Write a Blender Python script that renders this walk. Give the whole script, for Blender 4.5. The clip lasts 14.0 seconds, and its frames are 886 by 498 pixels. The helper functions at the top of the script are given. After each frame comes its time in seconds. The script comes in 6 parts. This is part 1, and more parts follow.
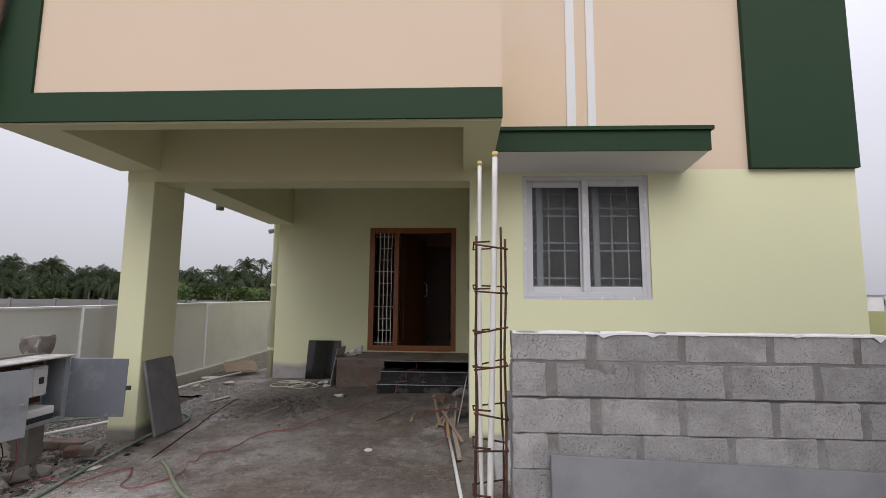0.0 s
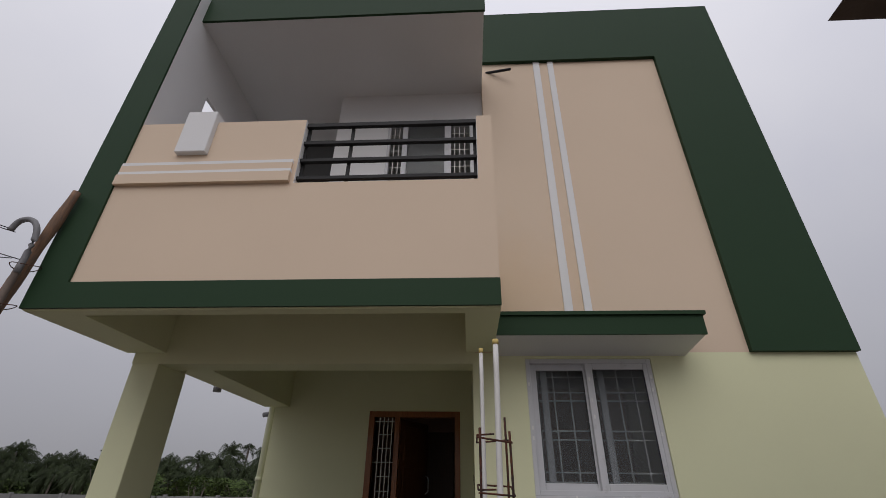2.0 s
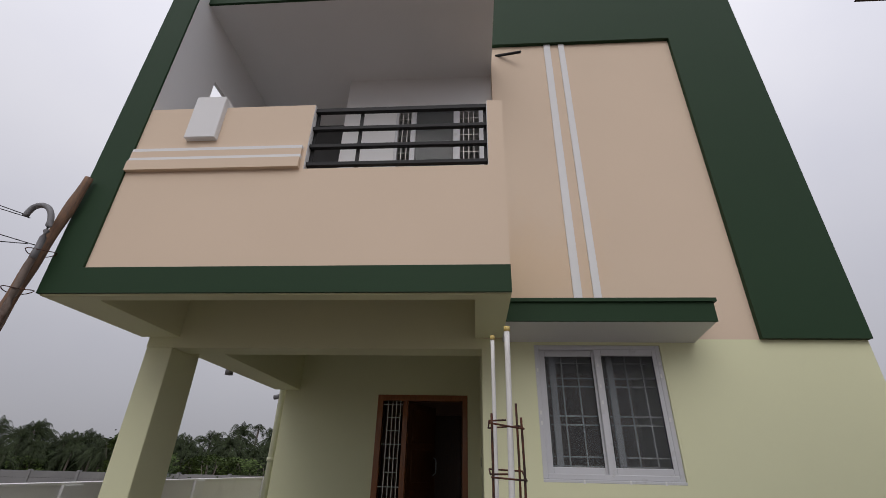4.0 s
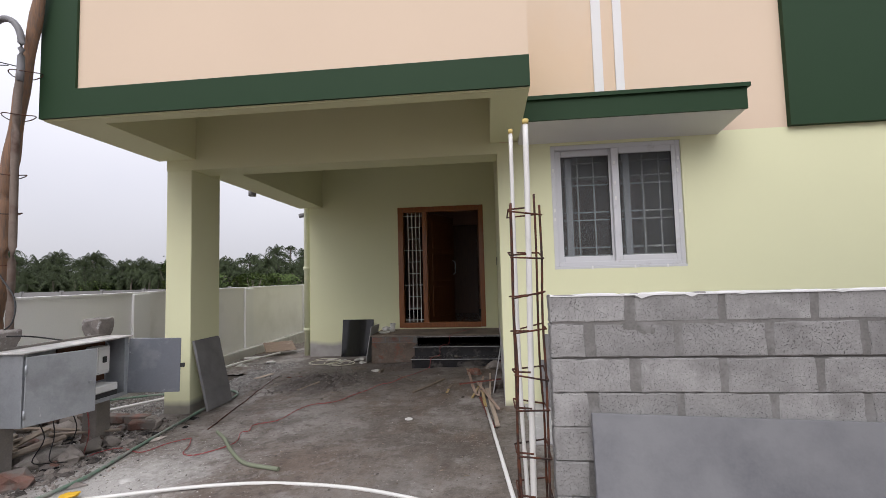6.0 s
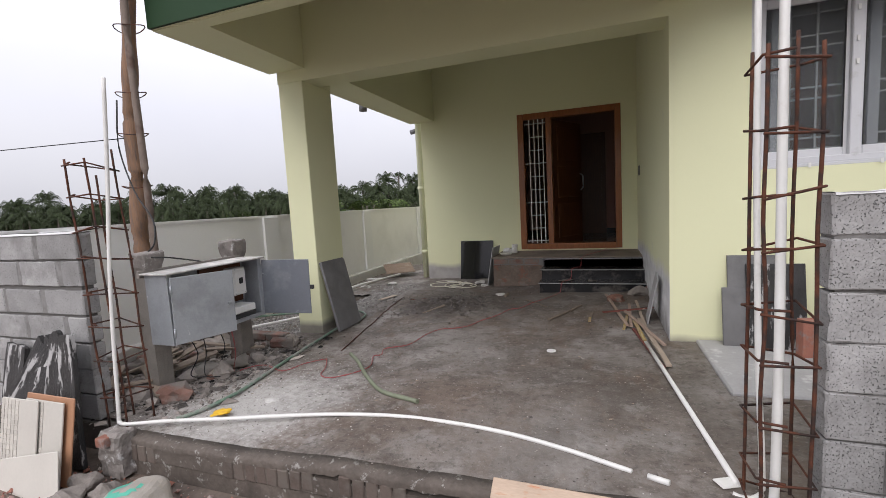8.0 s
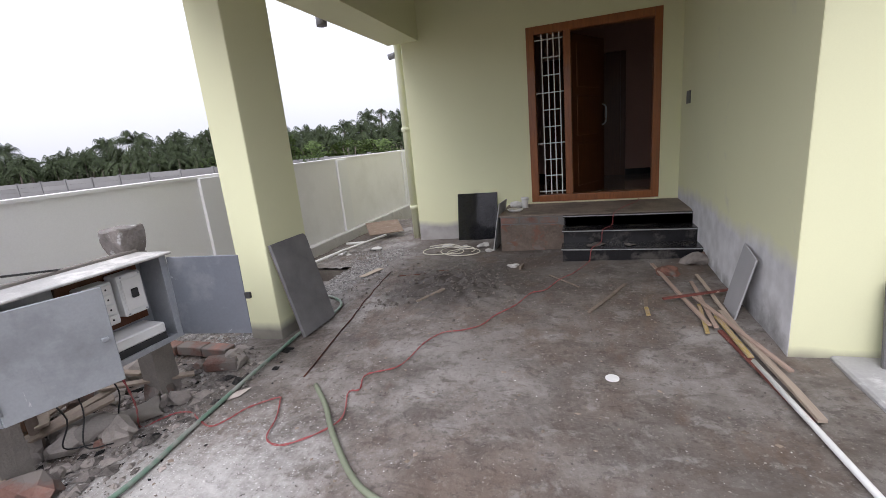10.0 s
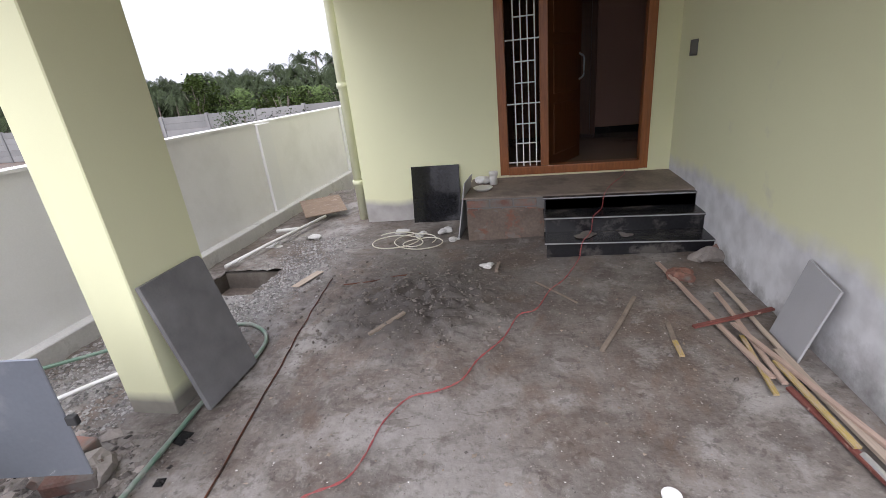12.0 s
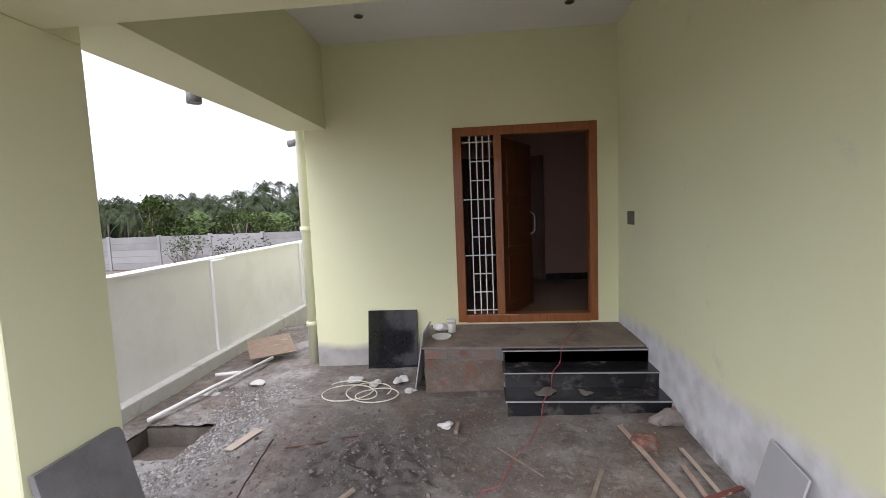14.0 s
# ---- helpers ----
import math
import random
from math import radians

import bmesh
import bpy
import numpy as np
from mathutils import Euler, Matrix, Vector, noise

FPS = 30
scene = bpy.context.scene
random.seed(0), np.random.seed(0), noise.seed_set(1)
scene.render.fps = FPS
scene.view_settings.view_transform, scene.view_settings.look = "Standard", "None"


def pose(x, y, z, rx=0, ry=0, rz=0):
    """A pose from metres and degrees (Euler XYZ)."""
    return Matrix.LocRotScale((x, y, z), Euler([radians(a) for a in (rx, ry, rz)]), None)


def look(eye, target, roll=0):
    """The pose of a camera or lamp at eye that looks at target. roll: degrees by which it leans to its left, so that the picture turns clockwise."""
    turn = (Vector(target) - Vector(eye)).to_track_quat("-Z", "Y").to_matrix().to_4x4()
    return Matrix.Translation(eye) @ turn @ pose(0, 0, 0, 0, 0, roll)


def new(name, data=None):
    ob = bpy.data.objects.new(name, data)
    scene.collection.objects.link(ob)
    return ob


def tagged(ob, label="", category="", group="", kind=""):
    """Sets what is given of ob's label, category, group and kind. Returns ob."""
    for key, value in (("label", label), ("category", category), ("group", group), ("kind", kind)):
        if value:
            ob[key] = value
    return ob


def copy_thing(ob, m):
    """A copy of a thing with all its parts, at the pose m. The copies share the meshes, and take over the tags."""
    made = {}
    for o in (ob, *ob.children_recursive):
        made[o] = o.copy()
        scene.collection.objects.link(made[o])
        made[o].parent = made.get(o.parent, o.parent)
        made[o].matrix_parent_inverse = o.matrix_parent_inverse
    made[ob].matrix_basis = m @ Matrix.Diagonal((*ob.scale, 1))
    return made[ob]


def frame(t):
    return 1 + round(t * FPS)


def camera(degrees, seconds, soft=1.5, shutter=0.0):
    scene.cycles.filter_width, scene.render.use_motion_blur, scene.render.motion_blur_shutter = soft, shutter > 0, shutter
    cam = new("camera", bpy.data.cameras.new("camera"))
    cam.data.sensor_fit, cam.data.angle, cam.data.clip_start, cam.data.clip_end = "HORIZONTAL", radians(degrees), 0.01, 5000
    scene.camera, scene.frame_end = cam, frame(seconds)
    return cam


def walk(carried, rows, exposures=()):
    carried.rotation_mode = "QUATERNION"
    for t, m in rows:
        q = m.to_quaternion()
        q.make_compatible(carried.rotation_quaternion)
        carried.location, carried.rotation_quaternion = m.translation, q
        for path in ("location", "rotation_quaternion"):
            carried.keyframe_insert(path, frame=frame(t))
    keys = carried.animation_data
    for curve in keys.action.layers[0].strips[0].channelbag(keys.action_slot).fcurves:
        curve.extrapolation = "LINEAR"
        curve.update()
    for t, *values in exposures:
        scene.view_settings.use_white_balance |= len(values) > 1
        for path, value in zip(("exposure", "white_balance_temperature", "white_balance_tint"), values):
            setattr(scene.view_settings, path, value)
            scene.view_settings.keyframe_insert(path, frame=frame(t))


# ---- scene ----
cam = camera(90.7, 14.0, soft=0.6)
ROWS = [
    (0, look((0.247, 0.004, 1.387), (0.157, 1.991, 1.601), 0.5)),
    (0.5, look((0.247, -0.015, 1.412), (0.161, 1.931, 1.866), 0.5)),
    (1, look((0.254, -0.047, 1.422), (0.165, 1.842, 2.073), 0.5)),
    (1.5, look((0.255, -0.081, 1.427), (0.161, 1.741, 2.246), 0.6)),
    (2, look((0.259, -0.102, 1.421), (0.157, 1.646, 2.387), 0.8)),
    (4.5, look((0.221, -0.11, 1.437), (0.085, 1.698, 2.282), 1.2)),
    (5, look((0.232, -0.089, 1.401), (0.078, 1.812, 2.001), 0.1)),
    (5.5, look((0.226, -0.066, 1.353), (0.054, 1.891, 1.727), -0.2)),
    (6, look((0.188, -0.045, 1.32), (-0.013, 1.941, 1.448), -1.5)),
    (6.5, look((0.116, -0.004, 1.29), (-0.259, 1.961, 1.296), -2.5)),
    (7, look((0.014, 0.065, 1.266), (-0.556, 1.978, 1.141), -3.1)),
    (7.5, look((-0.093, 0.293, 1.264), (-0.708, 2.188, 1.097), -3.0)),
    (8, look((-0.208, 0.527, 1.242), (-0.879, 2.4, 1.04), -3.2)),
    (10.5, look((-0.835, 2.036, 1.366), (-1.451, 3.859, 0.822), -5.9)),
    (11, look((-0.952, 2.305, 1.367), (-1.555, 4.117, 0.775), -6.5)),
    (11.5, look((-1.013, 2.647, 1.461), (-1.55, 4.464, 0.821), -7.0)),
    (12, look((-1.063, 2.764, 1.514), (-1.466, 4.585, 0.792), -5.8)),
    (12.5, look((-1.128, 2.813, 1.557), (-1.439, 4.638, 0.8), -4.7)),
    (13, look((-1.131, 2.84, 1.626), (-1.321, 4.747, 1.054), -3.4)),
    (13.5, look((-1.133, 2.838, 1.685), (-1.306, 4.805, 1.366), -2.8)),
    (14, look((-1.118, 2.842, 1.712), (-1.294, 4.826, 1.533), -2.3)),
]
EXPOSURES = [(t, e, 6360 if t < 10 else 6090, 14 if t < 10 else 16) for t, e in ((0, 0.0), (0.5, -0.27), (1, -0.4), (2, -0.85), (4.5, -0.4), (5, -0.15), (5.5, 0.02), (6, 0.24), (6.5, 0.34), (7.5, 0.29), (8, 0.34), (10.5, 0.84), (12.5, 1.15), (14, 1.3))]
walk(cam, ROWS, EXPOSURES)

# ---- light ----
world = bpy.data.worlds.new("overcast_sky")
scene.world = world
world.use_nodes = True
wn = world.node_tree.nodes
wl = world.node_tree.links
wbg = wn["Background"]
sky = wn.new("ShaderNodeTexSky")
sky.sky_type = "NISHITA"
sky.sun_disc = False
sky.sun_elevation, sky.sun_rotation = radians(36), radians(184)
sky.air_density, sky.dust_density, sky.ozone_density = 1.0, 4.0, 1.0
tex = wn.new("ShaderNodeTexCoord")
cloud = wn.new("ShaderNodeTexNoise")
cloud.inputs["Scale"].default_value = 2.2
cloud.inputs["Detail"].default_value = 6.0
ramp = wn.new("ShaderNodeValToRGB")
ramp.color_ramp.elements[0].position, ramp.color_ramp.elements[1].position = 0.3, 0.75
ramp.color_ramp.elements[0].color = (0.92, 0.93, 1.0, 1)
ramp.color_ramp.elements[1].color = (1.04, 1.04, 1.07, 1)
wsep = wn.new("ShaderNodeSeparateXYZ")
rise = wn.new("ShaderNodeMapRange")          # an overcast sky is about three times brighter overhead
rise.inputs["From Min"].default_value, rise.inputs["From Max"].default_value = 0.0, 1.0
rise.inputs["To Min"].default_value, rise.inputs["To Max"].default_value = 5.3, 17.0
dome = wn.new("ShaderNodeVectorMath")
dome.operation = "SCALE"
mixs = wn.new("ShaderNodeMix")
mixs.data_type = "RGBA"
mixs.inputs["Factor"].default_value = 0.93
wl.new(tex.outputs["Generated"], cloud.inputs["Vector"])
wl.new(tex.outputs["Generated"], wsep.inputs[0])
wl.new(wsep.outputs["Z"], rise.inputs["Value"])
wl.new(cloud.outputs["Fac"], ramp.inputs["Fac"])
wl.new(ramp.outputs["Color"], dome.inputs[0])
wl.new(rise.outputs["Result"], dome.inputs["Scale"])
wl.new(sky.outputs["Color"], mixs.inputs["A"])
wl.new(dome.outputs["Vector"], mixs.inputs["B"])
wl.new(mixs.outputs["Result"], wbg.inputs["Color"])
wbg.inputs["Strength"].default_value = 0.1
sun = new("sun", bpy.data.lights.new("sun", "SUN"))
sun.data.energy, sun.data.angle, sun.data.color = 1.3, radians(45), (1.0, 0.97, 0.92)
sun.matrix_world = look((-0.8, -8, 10), (0, 4, 0))


# ---- materials ----
def material(name, base, rough=0.7, metal=0.0, var=0.12, scale=6.0, fine=60.0, bump=0.15, stain=None, stain_scale=1.3, stain_at=(0.55, 0.7), spec=0.4, per_object=0.0, island=0.0, coat=0.0, depth=0.004, stretch=None, pits=0.0):
    """Base colour with grain at two scales, an optional stain colour with a shape of its own, and fine relief."""
    m = bpy.data.materials.new(name)
    m.use_nodes = True
    n, l = m.node_tree.nodes, m.node_tree.links
    b = n["Principled BSDF"]
    b.inputs["Roughness"].default_value = rough
    b.inputs["Metallic"].default_value = metal
    b.inputs["Specular IOR Level"].default_value = spec
    b.inputs["Coat Weight"].default_value = coat
    tc = n.new("ShaderNodeTexCoord")
    big = n.new("ShaderNodeTexNoise")
    big.inputs["Scale"].default_value, big.inputs["Detail"].default_value = scale, 5.0
    small = n.new("ShaderNodeTexNoise")
    small.inputs["Scale"].default_value, small.inputs["Detail"].default_value = fine, 4.0
    geo = n.new("ShaderNodeNewGeometry")
    pos = geo.outputs["Position"]
    if stretch:
        vm = n.new("ShaderNodeVectorMath")
        vm.operation = "MULTIPLY"
        vm.inputs[1].default_value = stretch
        l.new(tc.outputs["Object"], vm.inputs[0])
        pos = vm.outputs["Vector"]
    l.new(pos, big.inputs["Vector"])
    l.new(pos, small.inputs["Vector"])
    add = n.new("ShaderNodeMath")
    add.operation = "MULTIPLY_ADD"
    add.inputs[1].default_value = 0.6
    l.new(big.outputs["Fac"], add.inputs[0])
    mul = n.new("ShaderNodeMath")
    mul.operation = "MULTIPLY"
    mul.inputs[1].default_value = 0.4
    l.new(small.outputs["Fac"], mul.inputs[0])
    l.new(mul.outputs[0], add.inputs[2])
    last = add.outputs[0]
    if per_object or island:
        inf = n.new("ShaderNodeObjectInfo")
        src, amount = (inf.outputs["Random"], per_object) if per_object else (geo.outputs["Random Per Island"], island)
        ma = n.new("ShaderNodeMath")
        ma.operation = "MULTIPLY_ADD"
        ma.inputs[1].default_value, ma.inputs[2].default_value = amount / max(var, 0.01) * 0.5, -amount / max(var, 0.01) * 0.25
        l.new(src, ma.inputs[0])
        ad = n.new("ShaderNodeMath")
        l.new(ma.outputs[0], ad.inputs[0])
        l.new(last, ad.inputs[1])
        last = ad.outputs[0]
    r = n.new("ShaderNodeMapRange")
    r.inputs["From Min"].default_value, r.inputs["From Max"].default_value = 0.25, 0.75
    r.inputs["To Min"].default_value, r.inputs["To Max"].default_value = 1 - var, 1 + var
    r.clamp = False
    l.new(last, r.inputs["Value"])
    hsv = n.new("ShaderNodeHueSaturation")
    hsv.inputs["Color"].default_value = (*base, 1)
    l.new(r.outputs["Result"], hsv.inputs["Value"])
    col = hsv.outputs["Color"]
    if stain:
        st = n.new("ShaderNodeTexNoise")
        st.inputs["Scale"].default_value, st.inputs["Detail"].default_value, st.inputs["Roughness"].default_value = stain_scale, 8.0, 0.65
        l.new(pos, st.inputs["Vector"])
        cr = n.new("ShaderNodeMapRange")
        cr.inputs["From Min"].default_value, cr.inputs["From Max"].default_value = stain_at
        l.new(st.outputs["Fac"], cr.inputs["Value"])
        mx = n.new("ShaderNodeMix")
        mx.data_type = "RGBA"
        mx.inputs["B"].default_value = (*stain, 1)
        l.new(cr.outputs["Result"], mx.inputs["Factor"])
        l.new(col, mx.inputs["A"])
        col = mx.outputs["Result"]
    height = last if not (per_object or island) else add.outputs[0]
    if pits:
        gate = n.new("ShaderNodeTexNoise")
        gate.inputs["Scale"].default_value, gate.inputs["Detail"].default_value, gate.inputs["Roughness"].default_value = 165.0, 2.0, 0.6
        l.new(pos, gate.inputs["Vector"])
        pm_ = n.new("ShaderNodeMapRange")
        pm_.inputs["From Min"].default_value, pm_.inputs["From Max"].default_value = 0.61, 0.68
        l.new(gate.outputs["Fac"], pm_.inputs["Value"])
        ps = n.new("ShaderNodeMath")
        ps.operation = "MULTIPLY"
        ps.inputs[1].default_value = pits
        l.new(pm_.outputs[0], ps.inputs[0])
        pmx = n.new("ShaderNodeMix")
        pmx.data_type = "RGBA"
        pmx.inputs["B"].default_value = (base[0] * 0.3, base[1] * 0.3, base[2] * 0.3, 1)
        l.new(ps.outputs[0], pmx.inputs["Factor"])
        l.new(col, pmx.inputs["A"])
        col = pmx.outputs["Result"]
        hs = n.new("ShaderNodeMath")
        hs.operation = "SUBTRACT"
        l.new(height, hs.inputs[0])
        l.new(pm_.outputs[0], hs.inputs[1])
        height = hs.outputs[0]
    l.new(col, b.inputs["Base Color"])
    if bump:
        bp = n.new("ShaderNodeBump")
        bp.inputs["Strength"].default_value, bp.inputs["Distance"].default_value = bump, depth
        l.new(height, bp.inputs["Height"])
        l.new(bp.outputs["Normal"], b.inputs["Normal"])
    return m


M_LIME = material("pale_green_emulsion", (0.71, 0.715, 0.468), 0.75, var=0.03, scale=1.2, fine=160, bump=0.12)
M_CREAM = material("peach_emulsion", (0.69, 0.55, 0.415), 0.75, var=0.03, scale=1.0, fine=160, bump=0.12)
M_GREEN = material("dark_green_paint", (0.018, 0.046, 0.02), 0.6, spec=0.2, var=0.06, scale=1.4, fine=120, bump=0.1)
M_WHITE = material("white_emulsion", (0.74, 0.74, 0.74), 0.75, var=0.03, scale=1.5, fine=140, bump=0.1)
M_CEIL = material("white_ceiling", (0.72, 0.71, 0.70), 0.8, var=0.03, scale=1.2, fine=100, bump=0.1)
M_CONC = material("rough_damp_cement", (0.135, 0.115, 0.1), 0.68, var=0.45, scale=3.2, fine=38, bump=0.9, stain=(0.25, 0.232, 0.212), stain_scale=2.1, stain_at=(0.47, 0.66), depth=0.014, spec=0.3)
M_DARKCEMENT = material("damp_and_shaded_cement", (0.105, 0.09, 0.077), 0.8, var=0.35, scale=3.0, fine=50, bump=0.7, stain=(0.17, 0.155, 0.14), stain_scale=3.0, stain_at=(0.5, 0.7), depth=0.01)
M_SMEAR = material("brown_cement_smear", (0.135, 0.105, 0.085), 0.85, var=0.4, scale=5.0, fine=50, bump=0.8, stain=(0.17, 0.085, 0.06), stain_scale=7.0, stain_at=(0.55, 0.64), depth=0.008)
M_KERB = material("pale_cement_kerb", (0.52, 0.51, 0.49), 0.85, var=0.18, scale=3, fine=60, bump=0.4, stain=(0.3, 0.29, 0.27), stain_scale=3, stain_at=(0.56, 0.7))
M_SOIL = material("damp_soil_and_gravel", (0.12, 0.095, 0.078), 0.9, var=0.5, scale=3.0, fine=30, bump=0.9, stain=(0.2, 0.13, 0.1), stain_scale=0.8, depth=0.02)
M_PLASTER = material("grey_cement_plaster", (0.33, 0.32, 0.30), 0.9, var=0.15, scale=2.0, fine=70, bump=0.35, stain=(0.2, 0.18, 0.16), stain_at=(0.52, 0.75))
M_BLOCK = material("grey_concrete_block", (0.31, 0.305, 0.3), 0.95, var=0.3, scale=7.0, fine=90, bump=1.0, per_object=0.18, depth=0.008, pits=0.9, stain=(0.22, 0.215, 0.21), stain_scale=4.0, stain_at=(0.48, 0.68))
M_BEDJOINT = material("dark_bed_joint", (0.12, 0.115, 0.11), 0.95, var=0.2, scale=8, fine=90, bump=0.8)
M_PERP = material("smeared_cement_joint", (0.175, 0.17, 0.163), 0.95, var=0.35, scale=10, fine=80, bump=1.0, depth=0.008, stain=(0.25, 0.245, 0.24), stain_scale=6, stain_at=(0.5, 0.65))
M_MORTAR = material("block_mortar", (0.165, 0.16, 0.155), 0.95, var=0.2, scale=8, fine=90, bump=0.8)
M_COMPOUND = material("white_washed_plaster", (0.77, 0.765, 0.755), 0.85, var=0.06, scale=0.8, fine=90, bump=0.2, stain=(0.58, 0.575, 0.55), stain_scale=0.7, stain_at=(0.5, 0.85))
M_BRICK = material("red_brick", (0.28, 0.12, 0.085), 0.9, var=0.25, scale=9, fine=80, bump=0.6, per_object=0.3, stain=(0.25, 0.235, 0.22), stain_scale=6, stain_at=(0.48, 0.62))
M_EDGEBRICK = material("cement_smeared_brick", (0.115, 0.088, 0.074), 0.9, var=0.3, scale=6, fine=70, bump=0.6, per_object=0.2, stain=(0.12, 0.105, 0.09), stain_scale=4, stain_at=(0.45, 0.6))
M_LUMPBRICK = material("old_brick_rubble", (0.17, 0.085, 0.062), 0.9, var=0.35, scale=9, fine=80, bump=0.7, stain=(0.14, 0.12, 0.105), stain_scale=7, stain_at=(0.52, 0.64))
M_DULLBRICK = material("cement_stained_brick", (0.21, 0.115, 0.09), 0.9, var=0.25, scale=9, fine=80, bump=0.6, per_object=0.3, stain=(0.16, 0.14, 0.125), stain_scale=5, stain_at=(0.42, 0.56))
M_GRANITE = material("black_granite", (0.014, 0.014, 0.016), 0.22, var=0.3, scale=40, fine=300, bump=0.03, stain=(0.085, 0.078, 0.072), stain_scale=5, stain_at=(0.52, 0.66))
M_GRANITE_EDGE = material("cut_granite_edge", (0.3, 0.3, 0.3), 0.5, var=0.15, fine=150, bump=0.1)
M_TEAK = material("varnished_teak", (0.25, 0.085, 0.024), 0.38, var=0.35, scale=3, fine=14, bump=0.12, stretch=(14, 14, 1.2), coat=0.2)
M_DARKTEAK = material("dark_teak_panel", (0.095, 0.033, 0.012), 0.4, var=0.3, scale=3, fine=12, bump=0.12, stretch=(12, 12, 1.0))
M_UPVC = material("white_upvc", (0.56, 0.565, 0.585), 0.3, var=0.03, scale=4, fine=60, bump=0.03, stain=(0.45, 0.45, 0.45), stain_scale=9, stain_at=(0.6, 0.75))
M_PVC = material("white_pvc_pipe", (0.66, 0.655, 0.63), 0.4, var=0.05, scale=8, fine=60, bump=0.05, stain=(0.5, 0.48, 0.44), stain_scale=9, stain_at=(0.58, 0.75))
M_CREAMPVC = material("painted_pvc_pipe", (0.62, 0.63, 0.45), 0.5, var=0.05, scale=6, fine=60, bump=0.05)
M_YELLOW = material("yellow_tape", (0.7, 0.42, 0.03), 0.5, var=0.1, bump=0.1)
M_TAPE = material("dull_yellow_tape", (0.55, 0.42, 0.14), 0.55, var=0.12, bump=0.1)
M_RUST = material("rusted_steel", (0.11, 0.042, 0.024), 0.85, 0.3, var=0.45, scale=30, fine=200, bump=0.5, stain=(0.045, 0.03, 0.026), stain_scale=12, stain_at=(0.45, 0.6))
M_RAIL = material("black_enamel_steel", (0.013, 0.013, 0.014), 0.55, spec=0.25, var=0.1, fine=80, bump=0.05)
M_GRILLE = material("white_enamel_steel", (0.7, 0.69, 0.66), 0.4, var=0.06, fine=60, bump=0.05)
M_CABINET = material("galvanised_sheet", (0.36, 0.38, 0.40), 0.42, 0.35, var=0.12, scale=5, fine=80, bump=0.1, stain=(0.24, 0.25, 0.26), stain_scale=3, stain_at=(0.5, 0.75))
M_SHEETDOOR = material("blue_grey_sheet", (0.19, 0.205, 0.235), 0.36, 0.45, var=0.1, scale=4, fine=70, bump=0.06, stain=(0.3, 0.315, 0.34), stain_scale=3, stain_at=(0.5, 0.7))
M_TOPDUST = material("cement_splashed_sheet", (0.42, 0.41, 0.39), 0.8, var=0.2, scale=8, fine=90, bump=0.5, stain=(0.62, 0.6, 0.57), stain_scale=5, stain_at=(0.5, 0.6))
M_POST = material("precast_post", (0.215, 0.195, 0.175), 0.95, var=0.25, scale=9, fine=90, bump=0.8, depth=0.008)
M_STONE = material("grey_stone_tile", (0.15, 0.148, 0.148), 0.65, var=0.32, scale=8, fine=160, bump=0.15, stain=(0.2, 0.2, 0.2), stain_scale=3, stain_at=(0.5, 0.75))
M_LEANSTONE = material("blue_grey_stone_slab", (0.145, 0.148, 0.16), 0.7, var=0.16, scale=3, fine=70, bump=0.35, stain=(0.195, 0.198, 0.207), stain_scale=1.6, stain_at=(0.42, 0.62))
M_TILE = material("light_grey_tile", (0.36, 0.36, 0.365), 0.5, var=0.08, scale=5, fine=150, bump=0.06)
M_WHITETILE = material("white_glazed_tile", (0.5, 0.475, 0.43), 0.4, var=0.07, scale=5, fine=60, bump=0.05, per_object=0.12, stain=(0.42, 0.4, 0.36), stain_scale=4, stain_at=(0.58, 0.75))
M_BROWNTILE = material("brown_tile", (0.36, 0.19, 0.11), 0.45, var=0.12, fine=70, bump=0.06)
M_GLOSSBLACK = material("polished_black_granite", (0.01, 0.01, 0.012), 0.07, var=0.2, scale=50, fine=300, bump=0.0)
M_BLACKSTONE = material("broken_black_stone", (0.035, 0.034, 0.034), 0.4, var=0.6, scale=6, fine=60, bump=0.9, depth=0.01, stretch=(3, 3, 0.8), stain=(0.4, 0.395, 0.39), stain_scale=4, stain_at=(0.53, 0.57))
M_WOOD = material("raw_plank_wood", (0.35, 0.285, 0.225), 0.8, var=0.25, scale=2, fine=10, bump=0.3, stretch=(30, 30, 1.5), per_object=0.25, stain=(0.2, 0.13, 0.09), stain_scale=3, stain_at=(0.58, 0.75))
M_YELLOWWOOD = material("chipped_yellow_paint_on_wood", (0.33, 0.25, 0.17), 0.7, var=0.25, scale=2, fine=10, bump=0.2, stretch=(30, 30, 2), stain=(0.31, 0.23, 0.06), stain_scale=9, stain_at=(0.48, 0.53))
M_PINKWOOD = material("planed_pink_wood", (0.34, 0.25, 0.2), 0.75, var=0.3, scale=2, fine=10, bump=0.3, stretch=(30, 30, 1.5), stain=(0.2, 0.15, 0.125), stain_scale=5, stain_at=(0.5, 0.7))
M_REDWOOD = material("red_oxide_strip", (0.14, 0.046, 0.036), 0.7, var=0.35, scale=3, fine=30, bump=0.2, stain=(0.4, 0.27, 0.22), stain_scale=14, stain_at=(0.58, 0.64))
M_PLY = material("bare_plywood", (0.42, 0.32, 0.24), 0.75, var=0.18, scale=2.5, fine=20, bump=0.15, stretch=(2, 9, 9), stain=(0.42, 0.19, 0.1), stain_scale=3.2, stain_at=(0.56, 0.64))
